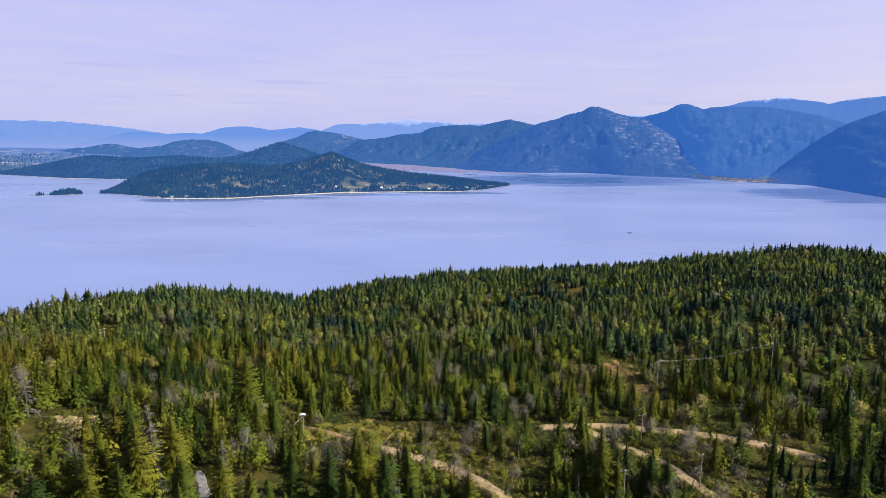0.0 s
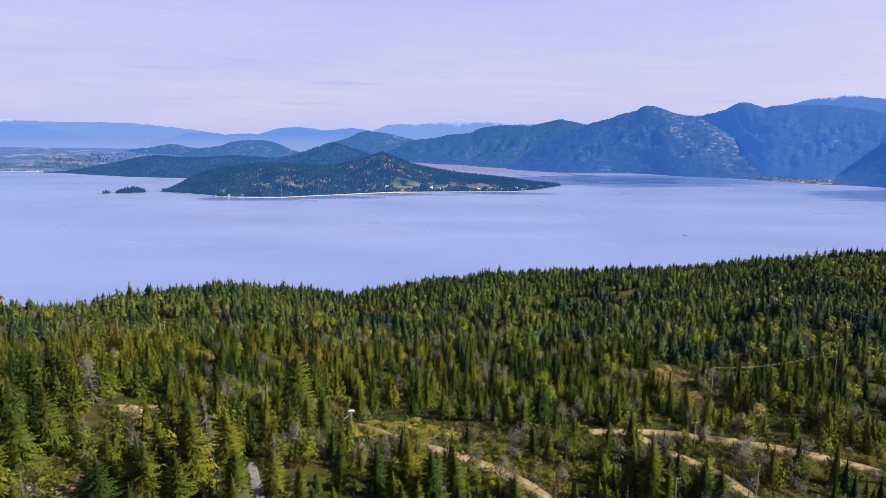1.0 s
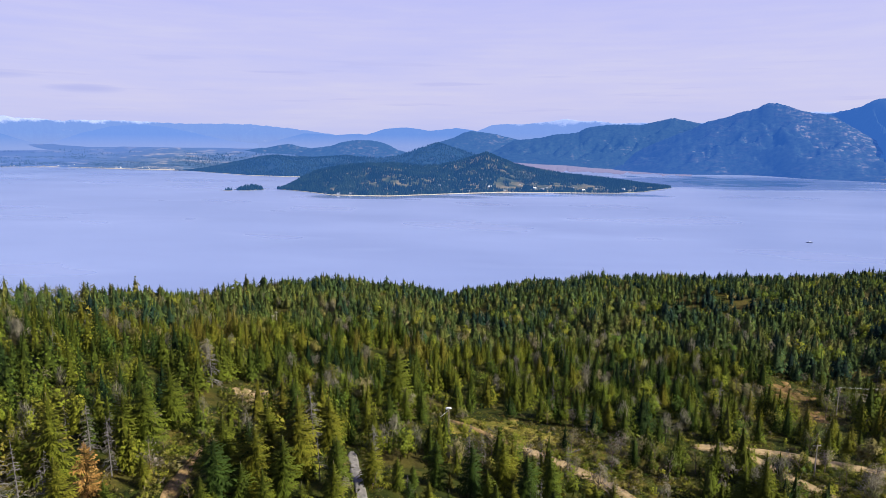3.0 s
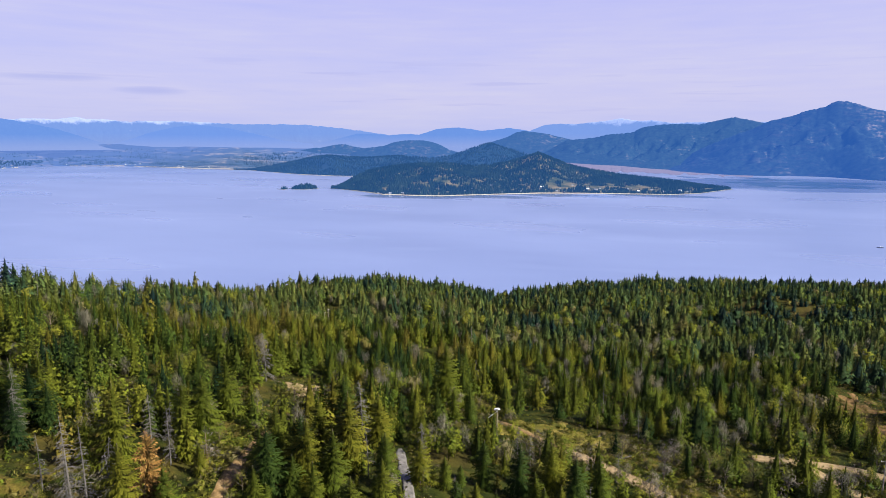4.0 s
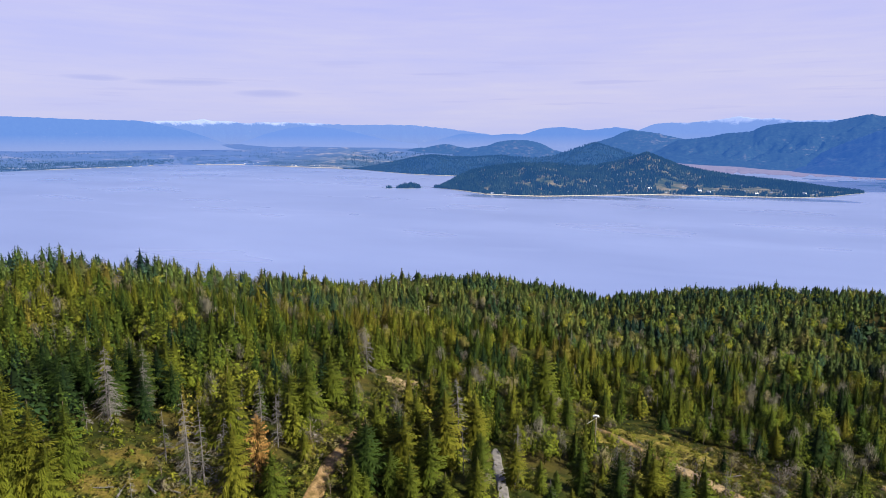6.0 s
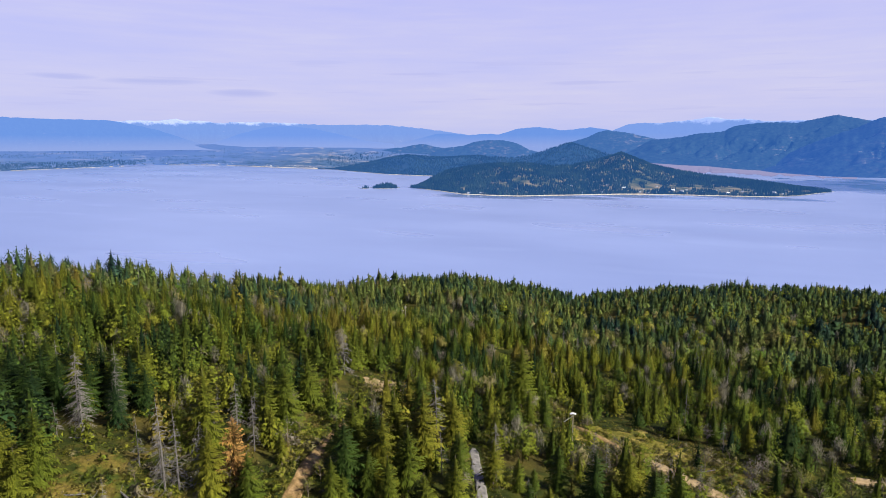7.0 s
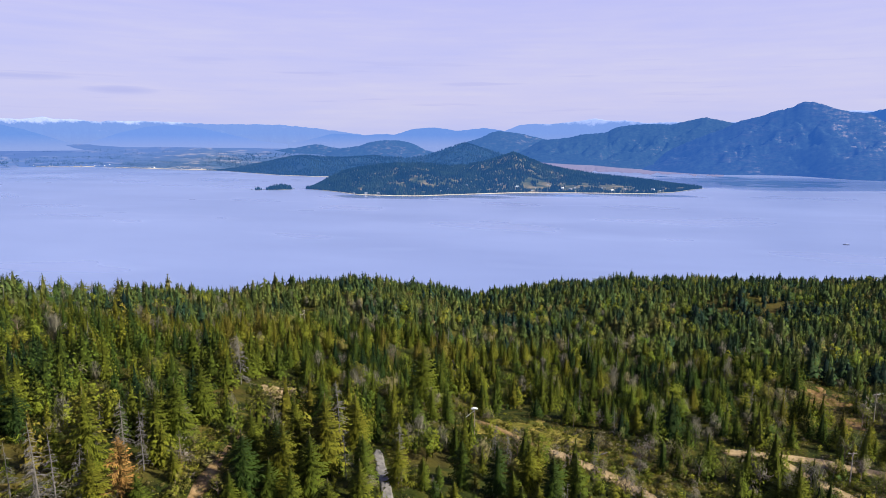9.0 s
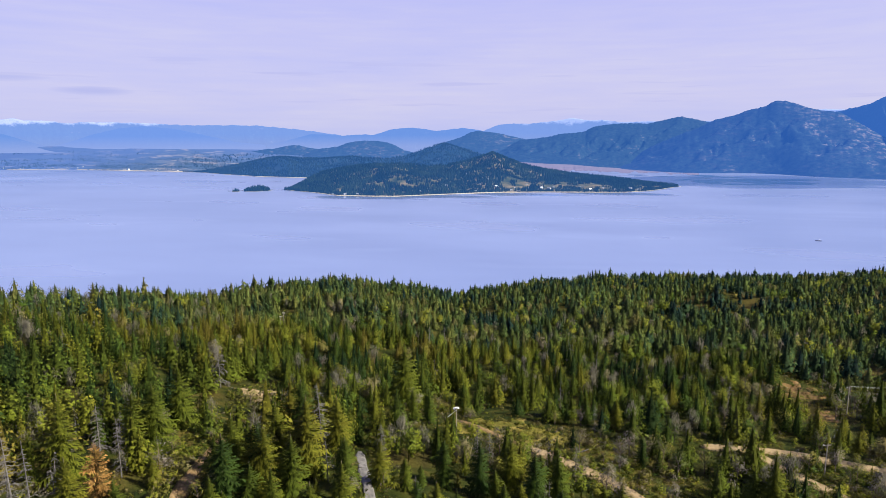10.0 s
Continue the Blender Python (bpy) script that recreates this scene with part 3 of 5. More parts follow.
# ---- headland, neck and islet across the lake ----
def land(name, label, shore, tops, depth, seed, mat, taper=6.0, trees=0.18):
    """Low wooded land: shore and tops hold (azimuth, elevation) of its waterline and skyline. Returns a function that gives points on it."""
    p, q = np.array(sorted(shore)), np.array(sorted(tops))

    def spot(az, s):
        front = EYE / np.tan(-np.radians(np.interp(az, p[:, 0], p[:, 1])))
        el = np.interp(az, q[:, 0], q[:, 1]) - trees
        ends = np.clip(np.minimum(az - p[0, 0], p[-1, 0] - az) / taper, 0.02, 1) ** 0.7
        far = front * (1 + (depth - 1) * ends)
        top = np.maximum(EYE + far * np.tan(np.radians(el)), 1.5)
        lift = np.where(s < 0.06, s / 0.06 * 0.03, 0.03 + 0.97 * np.clip((s - 0.06) / 0.94, 0, 1) ** 0.8)
        r = front + (far - front) * s
        # knolls and hollows, none of them above the skyline
        bumps = fbm(np.radians(az) * front / 260.0 + 40, s * 2.6 + 40, 4, seed)
        z = top * lift * (1 + 0.85 * np.sin(np.pi * np.clip(s, 0, 1)) * bumps)
        z = np.where((s > 0.1) & (s <= 1), np.minimum(z, EYE + r * np.tan(np.radians(el))), z)
        z = np.where(s > 1, top - (s - 1) * (far - front) * 0.5, z)
        z = np.where(s < 0, s * 60, z)
        x, y = around(az, r)
        return x, y, np.maximum(z + 0.3, -8)
    A, S = np.meshgrid(np.linspace(p[0, 0], p[-1, 0], 260 if taper > 1 else 60), np.concatenate([[-0.1], np.linspace(0, 1, 40), [1.15, 1.4]]))
    ob = new(name, mesh(name, np.stack(spot(A, S), -1).reshape(-1, 3), grid_faces(*A.shape), mat, smooth=True))
    tagged(ob, label, "headland", kind="structure")
    # the strip of beach at the water's edge
    A, S = np.meshgrid(np.linspace(p[0, 0] + 0.1, p[-1, 0] - 0.1, 200), np.array([-0.004, 0.008, 0.020]))
    x, y, z = spot(A, S)
    tagged(new("beach", mesh("beach", np.stack([x, y, z + 0.5], -1).reshape(-1, 3), grid_faces(*A.shape), M["sand"])), "thin strip of pale beach at the waterline", "beach", kind="structure")
    return spot


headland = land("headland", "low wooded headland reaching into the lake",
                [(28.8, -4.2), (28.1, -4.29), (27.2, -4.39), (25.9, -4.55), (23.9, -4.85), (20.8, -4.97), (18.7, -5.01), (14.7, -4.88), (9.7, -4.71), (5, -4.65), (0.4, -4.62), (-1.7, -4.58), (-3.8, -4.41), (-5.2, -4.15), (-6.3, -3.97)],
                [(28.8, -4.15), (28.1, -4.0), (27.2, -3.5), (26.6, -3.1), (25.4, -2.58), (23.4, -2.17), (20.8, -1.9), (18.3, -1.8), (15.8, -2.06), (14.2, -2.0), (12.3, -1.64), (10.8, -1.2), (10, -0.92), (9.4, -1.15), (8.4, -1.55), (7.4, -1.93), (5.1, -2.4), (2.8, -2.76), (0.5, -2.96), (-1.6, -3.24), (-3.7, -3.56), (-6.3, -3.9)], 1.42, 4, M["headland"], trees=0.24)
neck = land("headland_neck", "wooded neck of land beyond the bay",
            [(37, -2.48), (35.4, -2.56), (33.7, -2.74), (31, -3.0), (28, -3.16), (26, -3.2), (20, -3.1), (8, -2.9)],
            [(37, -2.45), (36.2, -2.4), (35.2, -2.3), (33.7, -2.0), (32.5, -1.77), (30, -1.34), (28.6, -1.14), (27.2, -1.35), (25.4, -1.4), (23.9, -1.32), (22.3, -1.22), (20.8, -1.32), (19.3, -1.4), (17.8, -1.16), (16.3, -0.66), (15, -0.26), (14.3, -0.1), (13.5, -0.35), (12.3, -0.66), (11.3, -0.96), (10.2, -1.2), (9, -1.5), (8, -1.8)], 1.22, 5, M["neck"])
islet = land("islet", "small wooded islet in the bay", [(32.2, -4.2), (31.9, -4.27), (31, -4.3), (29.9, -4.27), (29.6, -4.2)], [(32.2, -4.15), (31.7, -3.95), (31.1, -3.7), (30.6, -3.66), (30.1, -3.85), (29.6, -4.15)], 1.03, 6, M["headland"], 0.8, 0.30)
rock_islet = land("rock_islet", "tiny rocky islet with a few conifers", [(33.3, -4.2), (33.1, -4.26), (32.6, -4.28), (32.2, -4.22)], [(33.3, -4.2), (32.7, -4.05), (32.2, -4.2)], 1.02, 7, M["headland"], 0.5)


# ---- trees ----
def fir(boughs, parts, height, spread, bare, seed, core=0.36, fan=0.9, inner=0.35):
    """The crown of a conifer: boughs spiral up the stem, each a flat drooping fan of tapering sprays. Gives vertices,
    faces and how light the needles are painted, from the old wood in the crown's shade (0) to the fresh tips (1)."""
    g = np.random.RandomState(seed)
    u = (np.arange(boughs) + g.uniform(-0.8, 0.8, boughs)).clip(0, boughs - 1) / boughs
    t = 1 - (1 - u * 0.99) ** 1.05
    w = np.arange(boughs) * 2.39996 + g.uniform(-0.35, 0.35, boughs)
    blunt = (0.62, 0.52, 0.72, 0.46)[seed % 4]
    long = spread * ((1 - t) ** blunt * np.minimum(1, (1 - t) / 0.34) ** 0.5 * np.minimum(1, 0.78 + 1.6 * t) * g.uniform(0.70, 1.15, boughs) + 0.006)
    # no crown is even all round
    long = long * (1 + 0.15 * np.sin(2 * w + 9 * t + seed) + 0.12 * np.sin(w - 17 * t + 2 * seed))
    rise = -0.46 + 0.9 * t ** 1.3 + g.normal(0, 0.10, boughs)
    z0 = height * (bare + (0.965 - bare) * t) + 0.12 * long
    ahead, aside = np.stack([np.cos(w), np.sin(w)], 1), np.stack([-np.sin(w), np.cos(w)], 1)
    start = inner * (1 - t) ** 0.7
    f = [start + (1 - start) * k / parts for k in range(parts + 1)]
    V, T = [], []
    for k in range(parts + 1):
        z = z0 + long * (rise * f[k] + 0.16 * f[k] ** 2)
        V.append(np.column_stack([ahead * (long * f[k])[:, None], z]))
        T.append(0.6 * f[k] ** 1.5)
    for side in (1, -1):
        for k in range(parts):
            at = 0.5 * (f[k] + f[k + 1])
            out = fan * long * (0.38 - 0.18 * at) * (1 + 0.35 * t) * g.uniform(0.65, 1.2, boughs)
            turn = g.uniform(0.75, 1.05, boughs) - 0.35 * at
            xy = ahead * (long * at + out * np.cos(turn))[:, None] + aside * (side * out * np.sin(turn))[:, None]
            z = z0 + long * (rise * at + 0.16 * at ** 2) - out * g.uniform(0.35, 1.15, boughs) + 0.75 * t * out
            V.append(np.column_stack([xy, z]))
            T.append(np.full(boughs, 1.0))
    n = len(V)
    v = np.stack(V, 1).reshape(-1, 3)
    tip = np.stack(T, 1).ravel()
    one = [(k, k + 1, parts + 1 + k) for k in range(parts)] + [(k + 1, k, 2 * parts + 1 + k) for k in range(parts)]
    faces = (np.array(one)[None] + (np.arange(boughs) * n)[:, None, None]).reshape(-1, 3)
    # the close heart of the crown and the leading shoot
    ring = np.arange(5) * 1.2566
    r, lead = spread * core * g.uniform(0.8, 1.2, 5), 0.045 * spread
    heart = np.concatenate([[(0, 0, height * 0.90)], np.stack([np.cos(ring) * r, np.sin(ring) * r, ring * 0 + height * (bare + 0.04)], 1), [(0, 0, height * 0.975)], np.stack([np.cos(ring[:3] * 1.7) * lead, np.sin(ring[:3] * 1.7) * lead, ring[:3] * 0 + height * 0.80], 1)])
    k = len(v)
    close = [(k, k + 1 + i, k + 1 + (i + 1) % 5) for i in range(5)] + [(k + 6, k + 7 + i, k + 7 + (i + 1) % 3) for i in range(3)]
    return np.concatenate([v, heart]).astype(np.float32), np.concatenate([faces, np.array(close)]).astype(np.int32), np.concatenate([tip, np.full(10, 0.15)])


def shingled_fir(tufts, height, spread, bare, seed, core=0.44, cover=2.2):
    """The crown of a conifer in a stand: small sprays shingled over a slim uneven cone, in layers that hang out and
    tips that point up.
    Gives vertices, faces and how light the needles are painted, from the old wood in the crown's shade (0) to the fresh
    tips (1)."""
    g = np.random.RandomState(seed)
    u = (np.arange(tufts) + g.uniform(0, 1, tufts)) / tufts
    t = 1 - (1 - u) ** 0.62
    w = np.arange(tufts) * 2.39996 + g.uniform(-0.4, 0.4, tufts)
    blunt = (0.72, 0.62, 0.84, 0.54)[seed % 4]
    full = (1 - t) ** blunt * np.minimum(1, (1 - t) / 0.25) ** 0.3 * np.minimum(1, 0.74 + 1.5 * t)
    # no crown is even all round: boughs stand out in whorls, with hollows between them
    lump = 1 + 0.15 * np.sin(2 * w + 9 * t + seed) + 0.13 * np.sin(5 * w - 31 * t + 2 * seed) + 0.16 * np.sin(6.283 * t * (8 + seed % 3) + 2 * w)
    deep = g.uniform(0.62, 1.18, tufts)
    r = spread * (full * lump * deep + 0.03)
    size = math.sqrt(cover * 3.1416 * spread * height * 0.5 / tufts) * (0.30 + 0.70 * full) * g.uniform(0.75, 1.3, tufts)
    z = height * (bare + (0.975 - bare) * t)
    up = g.rand(tufts) < 0.35 + 0.4 * t
    long = size * np.where(up, 1.0, 1.15)
    wide = size * np.where(up, 0.42, 0.62)
    ahead, aside = np.stack([np.cos(w), np.sin(w)], 1), np.stack([-np.sin(w), np.cos(w)], 1)
    # a hanging spray starts high on the wood and droops outwards, a shoot starts low and points up
    root_r = np.maximum(r - long * np.where(up, 0.45, 0.70), 0.1 * r)
    root_z = z + long * np.where(up, -0.75, 0.50)
    twist = g.uniform(-0.35, 0.35, tufts) * long
    V = []
    for side in (1, -1):
        q = ahead * root_r[:, None] + aside * (side * wide)[:, None]
        V.append(np.column_stack([q, root_z + side * twist * 0.5]))
    tip_z = z + np.where(up, 0.15 * long, -0.25 * long)
    V.append(np.column_stack([ahead * r[:, None] + aside * twist[:, None], np.minimum(tip_z, height)]))
    v = np.stack(V, 1).reshape(-1, 3)
    # roots and hollows are coloured dark, like the shade between boughs
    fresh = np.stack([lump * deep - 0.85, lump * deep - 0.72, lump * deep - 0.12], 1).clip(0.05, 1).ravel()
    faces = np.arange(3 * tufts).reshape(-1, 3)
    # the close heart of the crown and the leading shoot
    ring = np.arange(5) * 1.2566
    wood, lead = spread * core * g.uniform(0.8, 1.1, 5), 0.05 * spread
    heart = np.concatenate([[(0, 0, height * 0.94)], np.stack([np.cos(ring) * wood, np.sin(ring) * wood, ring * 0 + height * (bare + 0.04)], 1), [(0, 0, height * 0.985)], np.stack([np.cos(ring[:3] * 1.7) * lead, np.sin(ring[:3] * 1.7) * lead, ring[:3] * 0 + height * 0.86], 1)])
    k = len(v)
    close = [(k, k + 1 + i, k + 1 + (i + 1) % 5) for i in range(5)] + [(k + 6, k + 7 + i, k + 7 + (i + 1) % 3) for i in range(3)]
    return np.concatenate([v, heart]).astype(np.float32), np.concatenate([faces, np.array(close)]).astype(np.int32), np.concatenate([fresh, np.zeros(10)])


def stem(height, radius, sides=6, lean=0.0, top=0.15, rings=5):
    """A tapered trunk."""
    s = np.linspace(0, 1, rings)
    w = np.arange(sides) * 6.283 / sides
    S, W = np.meshgrid(s, w, indexing="ij")
    rad = radius * (1 - (1 - top) * S)
    v = np.stack([np.cos(W) * rad + lean * S ** 2, np.sin(W) * rad, S * height - 0.6 * (S == 0)], -1).reshape(-1, 3)
    f = []
    for i in range(rings - 1):
        for j in range(sides):
            a, b = i * sides + j, i * sides + (j + 1) % sides
            f += [(a, b, b + sides), (a, b + sides, a + sides)]
    return v.astype(np.float32), np.array(f, np.int32)


def tube(points, r0, r1, sides=4):
    """A thin tapered rod along points."""
    pts = np.array(points, float)
    n = len(pts)
    v, f = [], []
    for i, p in enumerate(pts):
        d = pts[min(i + 1, n - 1)] - pts[max(i - 1, 0)]
        d = d / (np.linalg.norm(d) + 1e-9)
        u = np.cross(d, (0.31, 0.17, 0.93) if abs(d[2]) < 0.9 else (1.0, 0.1, 0))
        u /= np.linalg.norm(u)
        w = np.cross(d, u)
        rad = r0 + (r1 - r0) * i / (n - 1)
        for k in range(sides):
            a = k * 6.283 / sides
            v.append(p + rad * (math.cos(a) * u + math.sin(a) * w))
    for i in range(n - 1):
        for k in range(sides):
            a, b = i * sides + k, i * sides + (k + 1) % sides
            f += [(a, b, b + sides), (a, b + sides, a + sides)]
    f += [(0, k + 1, k) for k in range(1, sides - 1)] + [((n - 1) * sides, (n - 1) * sides + k, (n - 1) * sides + k + 1) for k in range(1, sides - 1)]
    return np.array(v, np.float32), np.array(f, np.int32)


def join(parts):
    v, f, k = [], [], 0
    for a, b in parts:
        v.append(a)
        f.append(b + k)
        k += len(a)
    return np.concatenate(v), np.concatenate(f)


def shrub(seed, twigs, width=1.0, height=1.0, fine=0.13):
    """A loose shrub or bare tree top: small leaves and twig ends scattered through lumps, with gaps."""
    g = np.random.RandomState(seed)
    lumps = [(g.uniform(-0.5, 0.5), g.uniform(-0.5, 0.5), g.uniform(0.3, 0.85), g.uniform(0.25, 0.5)) for _ in range(7)]
    v, f = [], []
    for i in range(twigs):
        x, y, z, r = lumps[i % 7]
        d = g.normal(size=3)
        d = d / np.linalg.norm(d) * r * g.uniform(0.55, 1.0)
        c = np.array([x * width, y * width, z * height]) + d * (width, width, height * 0.8)
        c[2] = max(c[2], 0.02)
        a, b = g.normal(size=(2, 3)) * fine * width
        k = len(v)
        v += [c - a, c + b, c + a + (0, 0, 0.06 * height)]
        f.append((k, k + 1, k + 2))
    return np.array(v, np.float32), np.array(f, np.int32)


def crown_bend(v, cone):
    """Directions in which the foliage of a crown faces as a whole: away from the stem, or from the middle of a round crown."""
    if cone:
        rho = np.hypot(v[:, 0], v[:, 1])
        d = np.stack([v[:, 0], v[:, 1], 0.40 * rho + 0.05], 1)
    else:
        d = v - np.array([0, 0, 0.42 * v[:, 2].max()])
    d = d / (np.linalg.norm(d, axis=1)[:, None] + 1e-6)
    x, y, z = v.T
    d = d + 0.14 * np.stack([np.sin(3.1 * x + 4.3 * z), np.sin(2.7 * y - 5.3 * z), np.sin(4.9 * z + 2.7 * x - 1.9 * y)], 1)
    return d / (np.linalg.norm(d, axis=1)[:, None] + 1e-6)


def scatter(name, label, category, kinds, x, y, z, size, tint, which, mat, tall=None):
    """Many plants in one mesh: each takes one of the kinds, turned and scaled."""
    turn = np.random.RandomState(len(x)).uniform(0, 6.283, len(x))
    tall = size if tall is None else tall
    V, F, T, N, k = [], [], [], [], 0
    P = []
    for i, (v, f, *fresh) in enumerate(kinds):
        d = crown_bend(v, category == "forest" and "broadleaf" not in name)
        m = np.where(which == i)[0]
        if not len(m):
            continue
        c, s = np.cos(turn[m])[:, None], np.sin(turn[m])[:, None]
        X = (v[:, 0] * c - v[:, 1] * s) * size[m][:, None] + x[m][:, None]
        Y = (v[:, 0] * s + v[:, 1] * c) * size[m][:, None] + y[m][:, None]
        Z = v[:, 2] * tall[m][:, None] + z[m][:, None]
        V.append(np.stack([X, Y, Z], -1).reshape(-1, 3))
        F.append((f[None] + (np.arange(len(m)) * len(v))[:, None, None] + k).reshape(-1, 3))
        T.append(np.repeat(tint[m], len(v)))
        P.append(np.tile(fresh[0] if fresh else np.ones(len(v)), len(m)))
        N.append(np.stack([d[:, 0] * c - d[:, 1] * s, d[:, 0] * s + d[:, 1] * c, d[:, 2] + 0 * c], -1).reshape(-1, 3))
        k += len(m) * len(v)
    return tagged(new(name, mesh(name, np.concatenate(V), np.concatenate(F), mat, np.concatenate(T), bend=np.concatenate(N), tip=np.concatenate(P))), label, category, kind="stuff")


# ---- tracks and clearings on the hill, in plan ----
TRACKS = {
    "grassy_track": (M["rutted"], 2.6, [(-46, 191), (-40.6, 188.7), (-32.4, 183.1), (-24.6, 177.3), (-19, 174)]),
    "dirt_road": (M["dirt"], 5.4, [(-22, 175.7), (-15.6, 171.8), (-7.1, 165.8), (2.5, 159.5), (9.8, 152.2), (15, 144.2), (19.2, 133.1), (22, 120)]),
    "upper_road": (M["dirt"], 4.6, [(30, 192), (45.8, 194.2), (51.7, 195.3), (59.1, 194.7), (63.7, 191.7), (73.8, 189.1), (81.6, 185.9), (90.6, 182.2), (100, 175), (112, 168)]),
    "lower_road": (M["dirt"], 4.2, [(44, 193), (49.4, 186), (52.4, 180.5), (55.7, 176.9), (59.4, 172.5), (63.9, 166.2), (66.2, 157.7), (69.3, 147), (70.6, 139.1), (71, 128)]),
    "gravel_lane": (M["gravel"], 2.5, [(-60.3, 144), (-58.5, 140), (-54.3, 131.7), (-47.2, 117.9), (-43.9, 111.7), (-40, 104)]),
    "rutted_track": (M["rutted"], 3.2, [(-95, 138), (-93.4, 133), (-91.5, 127), (-87.9, 116.6), (-82.3, 103.9), (-79, 94.9), (-76.7, 87.7), (-74.3, 82.5), (-72, 76)]),
}
# azimuth, distance, half width, half depth (m), how bare it is
CLEARINGS = [(31.6, 203, 9, 9, 1.0, "dirt"), (-16.3, 278, 10, 22, 0.97, "earth"), (-18.4, 250, 6, 11, 0.95, "earth"), (9, 190, 24, 14, 0.97, "grass"), (4.5, 181, 17, 14, 0.97, "grass"), (-1.5, 174, 18, 15, 0.93, "meadow"), (-5.5, 158, 13, 13, 0.9, "meadow"),
             (-22, 186, 18, 13, 0.85, "meadow"), (-26, 170, 15, 22, 0.75, "meadow"), (-19, 172, 10, 12, 0.7, "meadow"), (56, 124, 16, 15, 0.95, "meadow"), (50, 120, 8, 10, 0.8, "meadow"), (59, 112, 14, 12, 0.9, "meadow"), (29.3, 380, 6, 40, 0.95, ""),
             (17, 204, 10, 8, 0.85, "meadow"), (38, 150, 8, 22, 0.75, "meadow"), (-8.7, 600, 22, 30, 0.8, "grass"), (-12.5, 215, 10, 8, 0.7, "meadow"), (31.8, 189, 8, 11, 0.9, ""), (33.5, 176, 7, 9, 0.8, "meadow"), (-21, 258, 8, 14, 0.8, "")]


def smooth_line(points, step):
    p = np.array(points, float)
    s = np.concatenate([[0], np.cumsum(np.hypot(*np.diff(p, axis=0).T))])
    t = np.arange(0, s[-1], step)
    q = np.stack([np.interp(t, s, p[:, 0]), np.interp(t, s, p[:, 1])], 1)
    k = np.hanning(9)
    for i in (0, 1):
        q[:, i] = np.convolve(np.pad(q[:, i], 4, mode="edge"), k / k.sum(), "valid")
    return q


LINES = {}
for name, (mat, width, points) in TRACKS.items():
    line = LINES[name] = smooth_line(points, 1.5)
    d = np.gradient(line, axis=0)
    d /= np.hypot(d[:, 0], d[:, 1])[:, None]
    side = np.stack([-d[:, 1], d[:, 0]], 1)
    wobble = [1 + np.array([0.22 * noise.noise((i * 0.23, k, len(points))) + 0.28 * noise.noise((i * 0.71, k + 5, len(points))) for i in range(len(line))]) for k in (0, 1)]
    ends = np.clip(np.minimum(np.arange(len(line)), np.arange(len(line))[::-1]) / 2.0, 0.2, 1) ** 0.6
    V = []
    for f in np.linspace(-0.5, 0.5, 9):
        q = line + side * (f * width * wobble[int(f > 0)] * ends)[:, None]
        rut = -0.12 * math.exp(-((abs(f) - 0.2) / 0.06) ** 2) - (0.35 if abs(f) > 0.45 else 0)
        V.append(np.column_stack([q, ground_z(q[:, 0], q[:, 1]) + 0.34 + rut]))
    V = np.stack(V, 1).reshape(-1, 3)
    tagged(new(name, mesh(name, V, grid_faces(len(line), 9), mat, smooth=True)), "grey gravel lane between conifers" if "lane" in name else "faint brown track through grass" if "grassy" in name else "pale sandy dirt track with wheel ruts", "road", kind="structure")

for i, (az, r, wide, deep, bareness, cover) in enumerate(CLEARINGS):
    if not cover:
        continue
    rho, phi = np.meshgrid(np.linspace(0, 1, 18), np.linspace(0, 6.2832, 55))
    edge = 0.8 + 0.2 * np.sin(phi * 3 + i) + 0.12 * np.sin(phi * 7 + 2 * i)
    u, v = rho * np.cos(phi) * wide * edge, rho * np.sin(phi) * deep * edge
    cx, cy = around(az, r)
    a = radians(az)
    x, y = cx + u * math.cos(a) - v * math.sin(a), cy + u * math.sin(a) + v * math.cos(a)
    # towards its edge the cover breaks up into tongues
    z = ground_z(x, y) + 0.20 + 0.006 * i - 0.5 * (rho > 0.95) - 1.6 * np.clip((rho - 0.45) / 0.55, 0, 1) * np.clip(0.25 + wave(x, y, 7.0, 40 + i), 0, 1)
    tagged(new({"dirt": "bare_patch", "earth": "earth_patch", "grass": "grass_patch", "meadow": "brush_patch"}[cover], mesh("patch", np.stack([x, y, z], -1).reshape(-1, 3), grid_faces(55, 18), M[cover], smooth=True)),
           {"dirt": "bare sandy patch in the forest", "earth": "rusty bare earth in a clearing", "grass": "clearing of dry yellow grass", "meadow": "clearing of olive brush and grass"}[cover], "clearing", kind="structure")


def openness(x, y):
    """How bare of trees the plan is, 0 to 1."""
    az, r = np.degrees(np.arctan2(-x, y)), np.hypot(x, y)
    out = np.zeros_like(x)
    for a, d, wide, deep, bareness, _ in CLEARINGS:
        q = (np.radians(az - a) * d / wide) ** 2 + ((r - d) / deep) ** 2
        out = np.maximum(out, bareness * (q < 1))
        q = (np.radians(az - a) * d / wide) ** 2 + ((r - d + 8) / deep) ** 2
        out = np.maximum(out, 0.72 * bareness * (q < 1) * (d < 300))
    for name, line in LINES.items():
        reach = (TRACKS[name][1] * 0.5 + 1.3) ** 2
        for p in line[::2]:
            # the near side of a track is thinly wooded
            q = ((x - p[0]) ** 2 + (y - p[1]) ** 2)
            out = np.maximum(out, 1.0 * (q < reach))
            for before, bare in ((6.0, 0.85), (11.0, 0.55), (16.0, 0.2)):
                f = 1 - before / math.hypot(p[0], p[1])
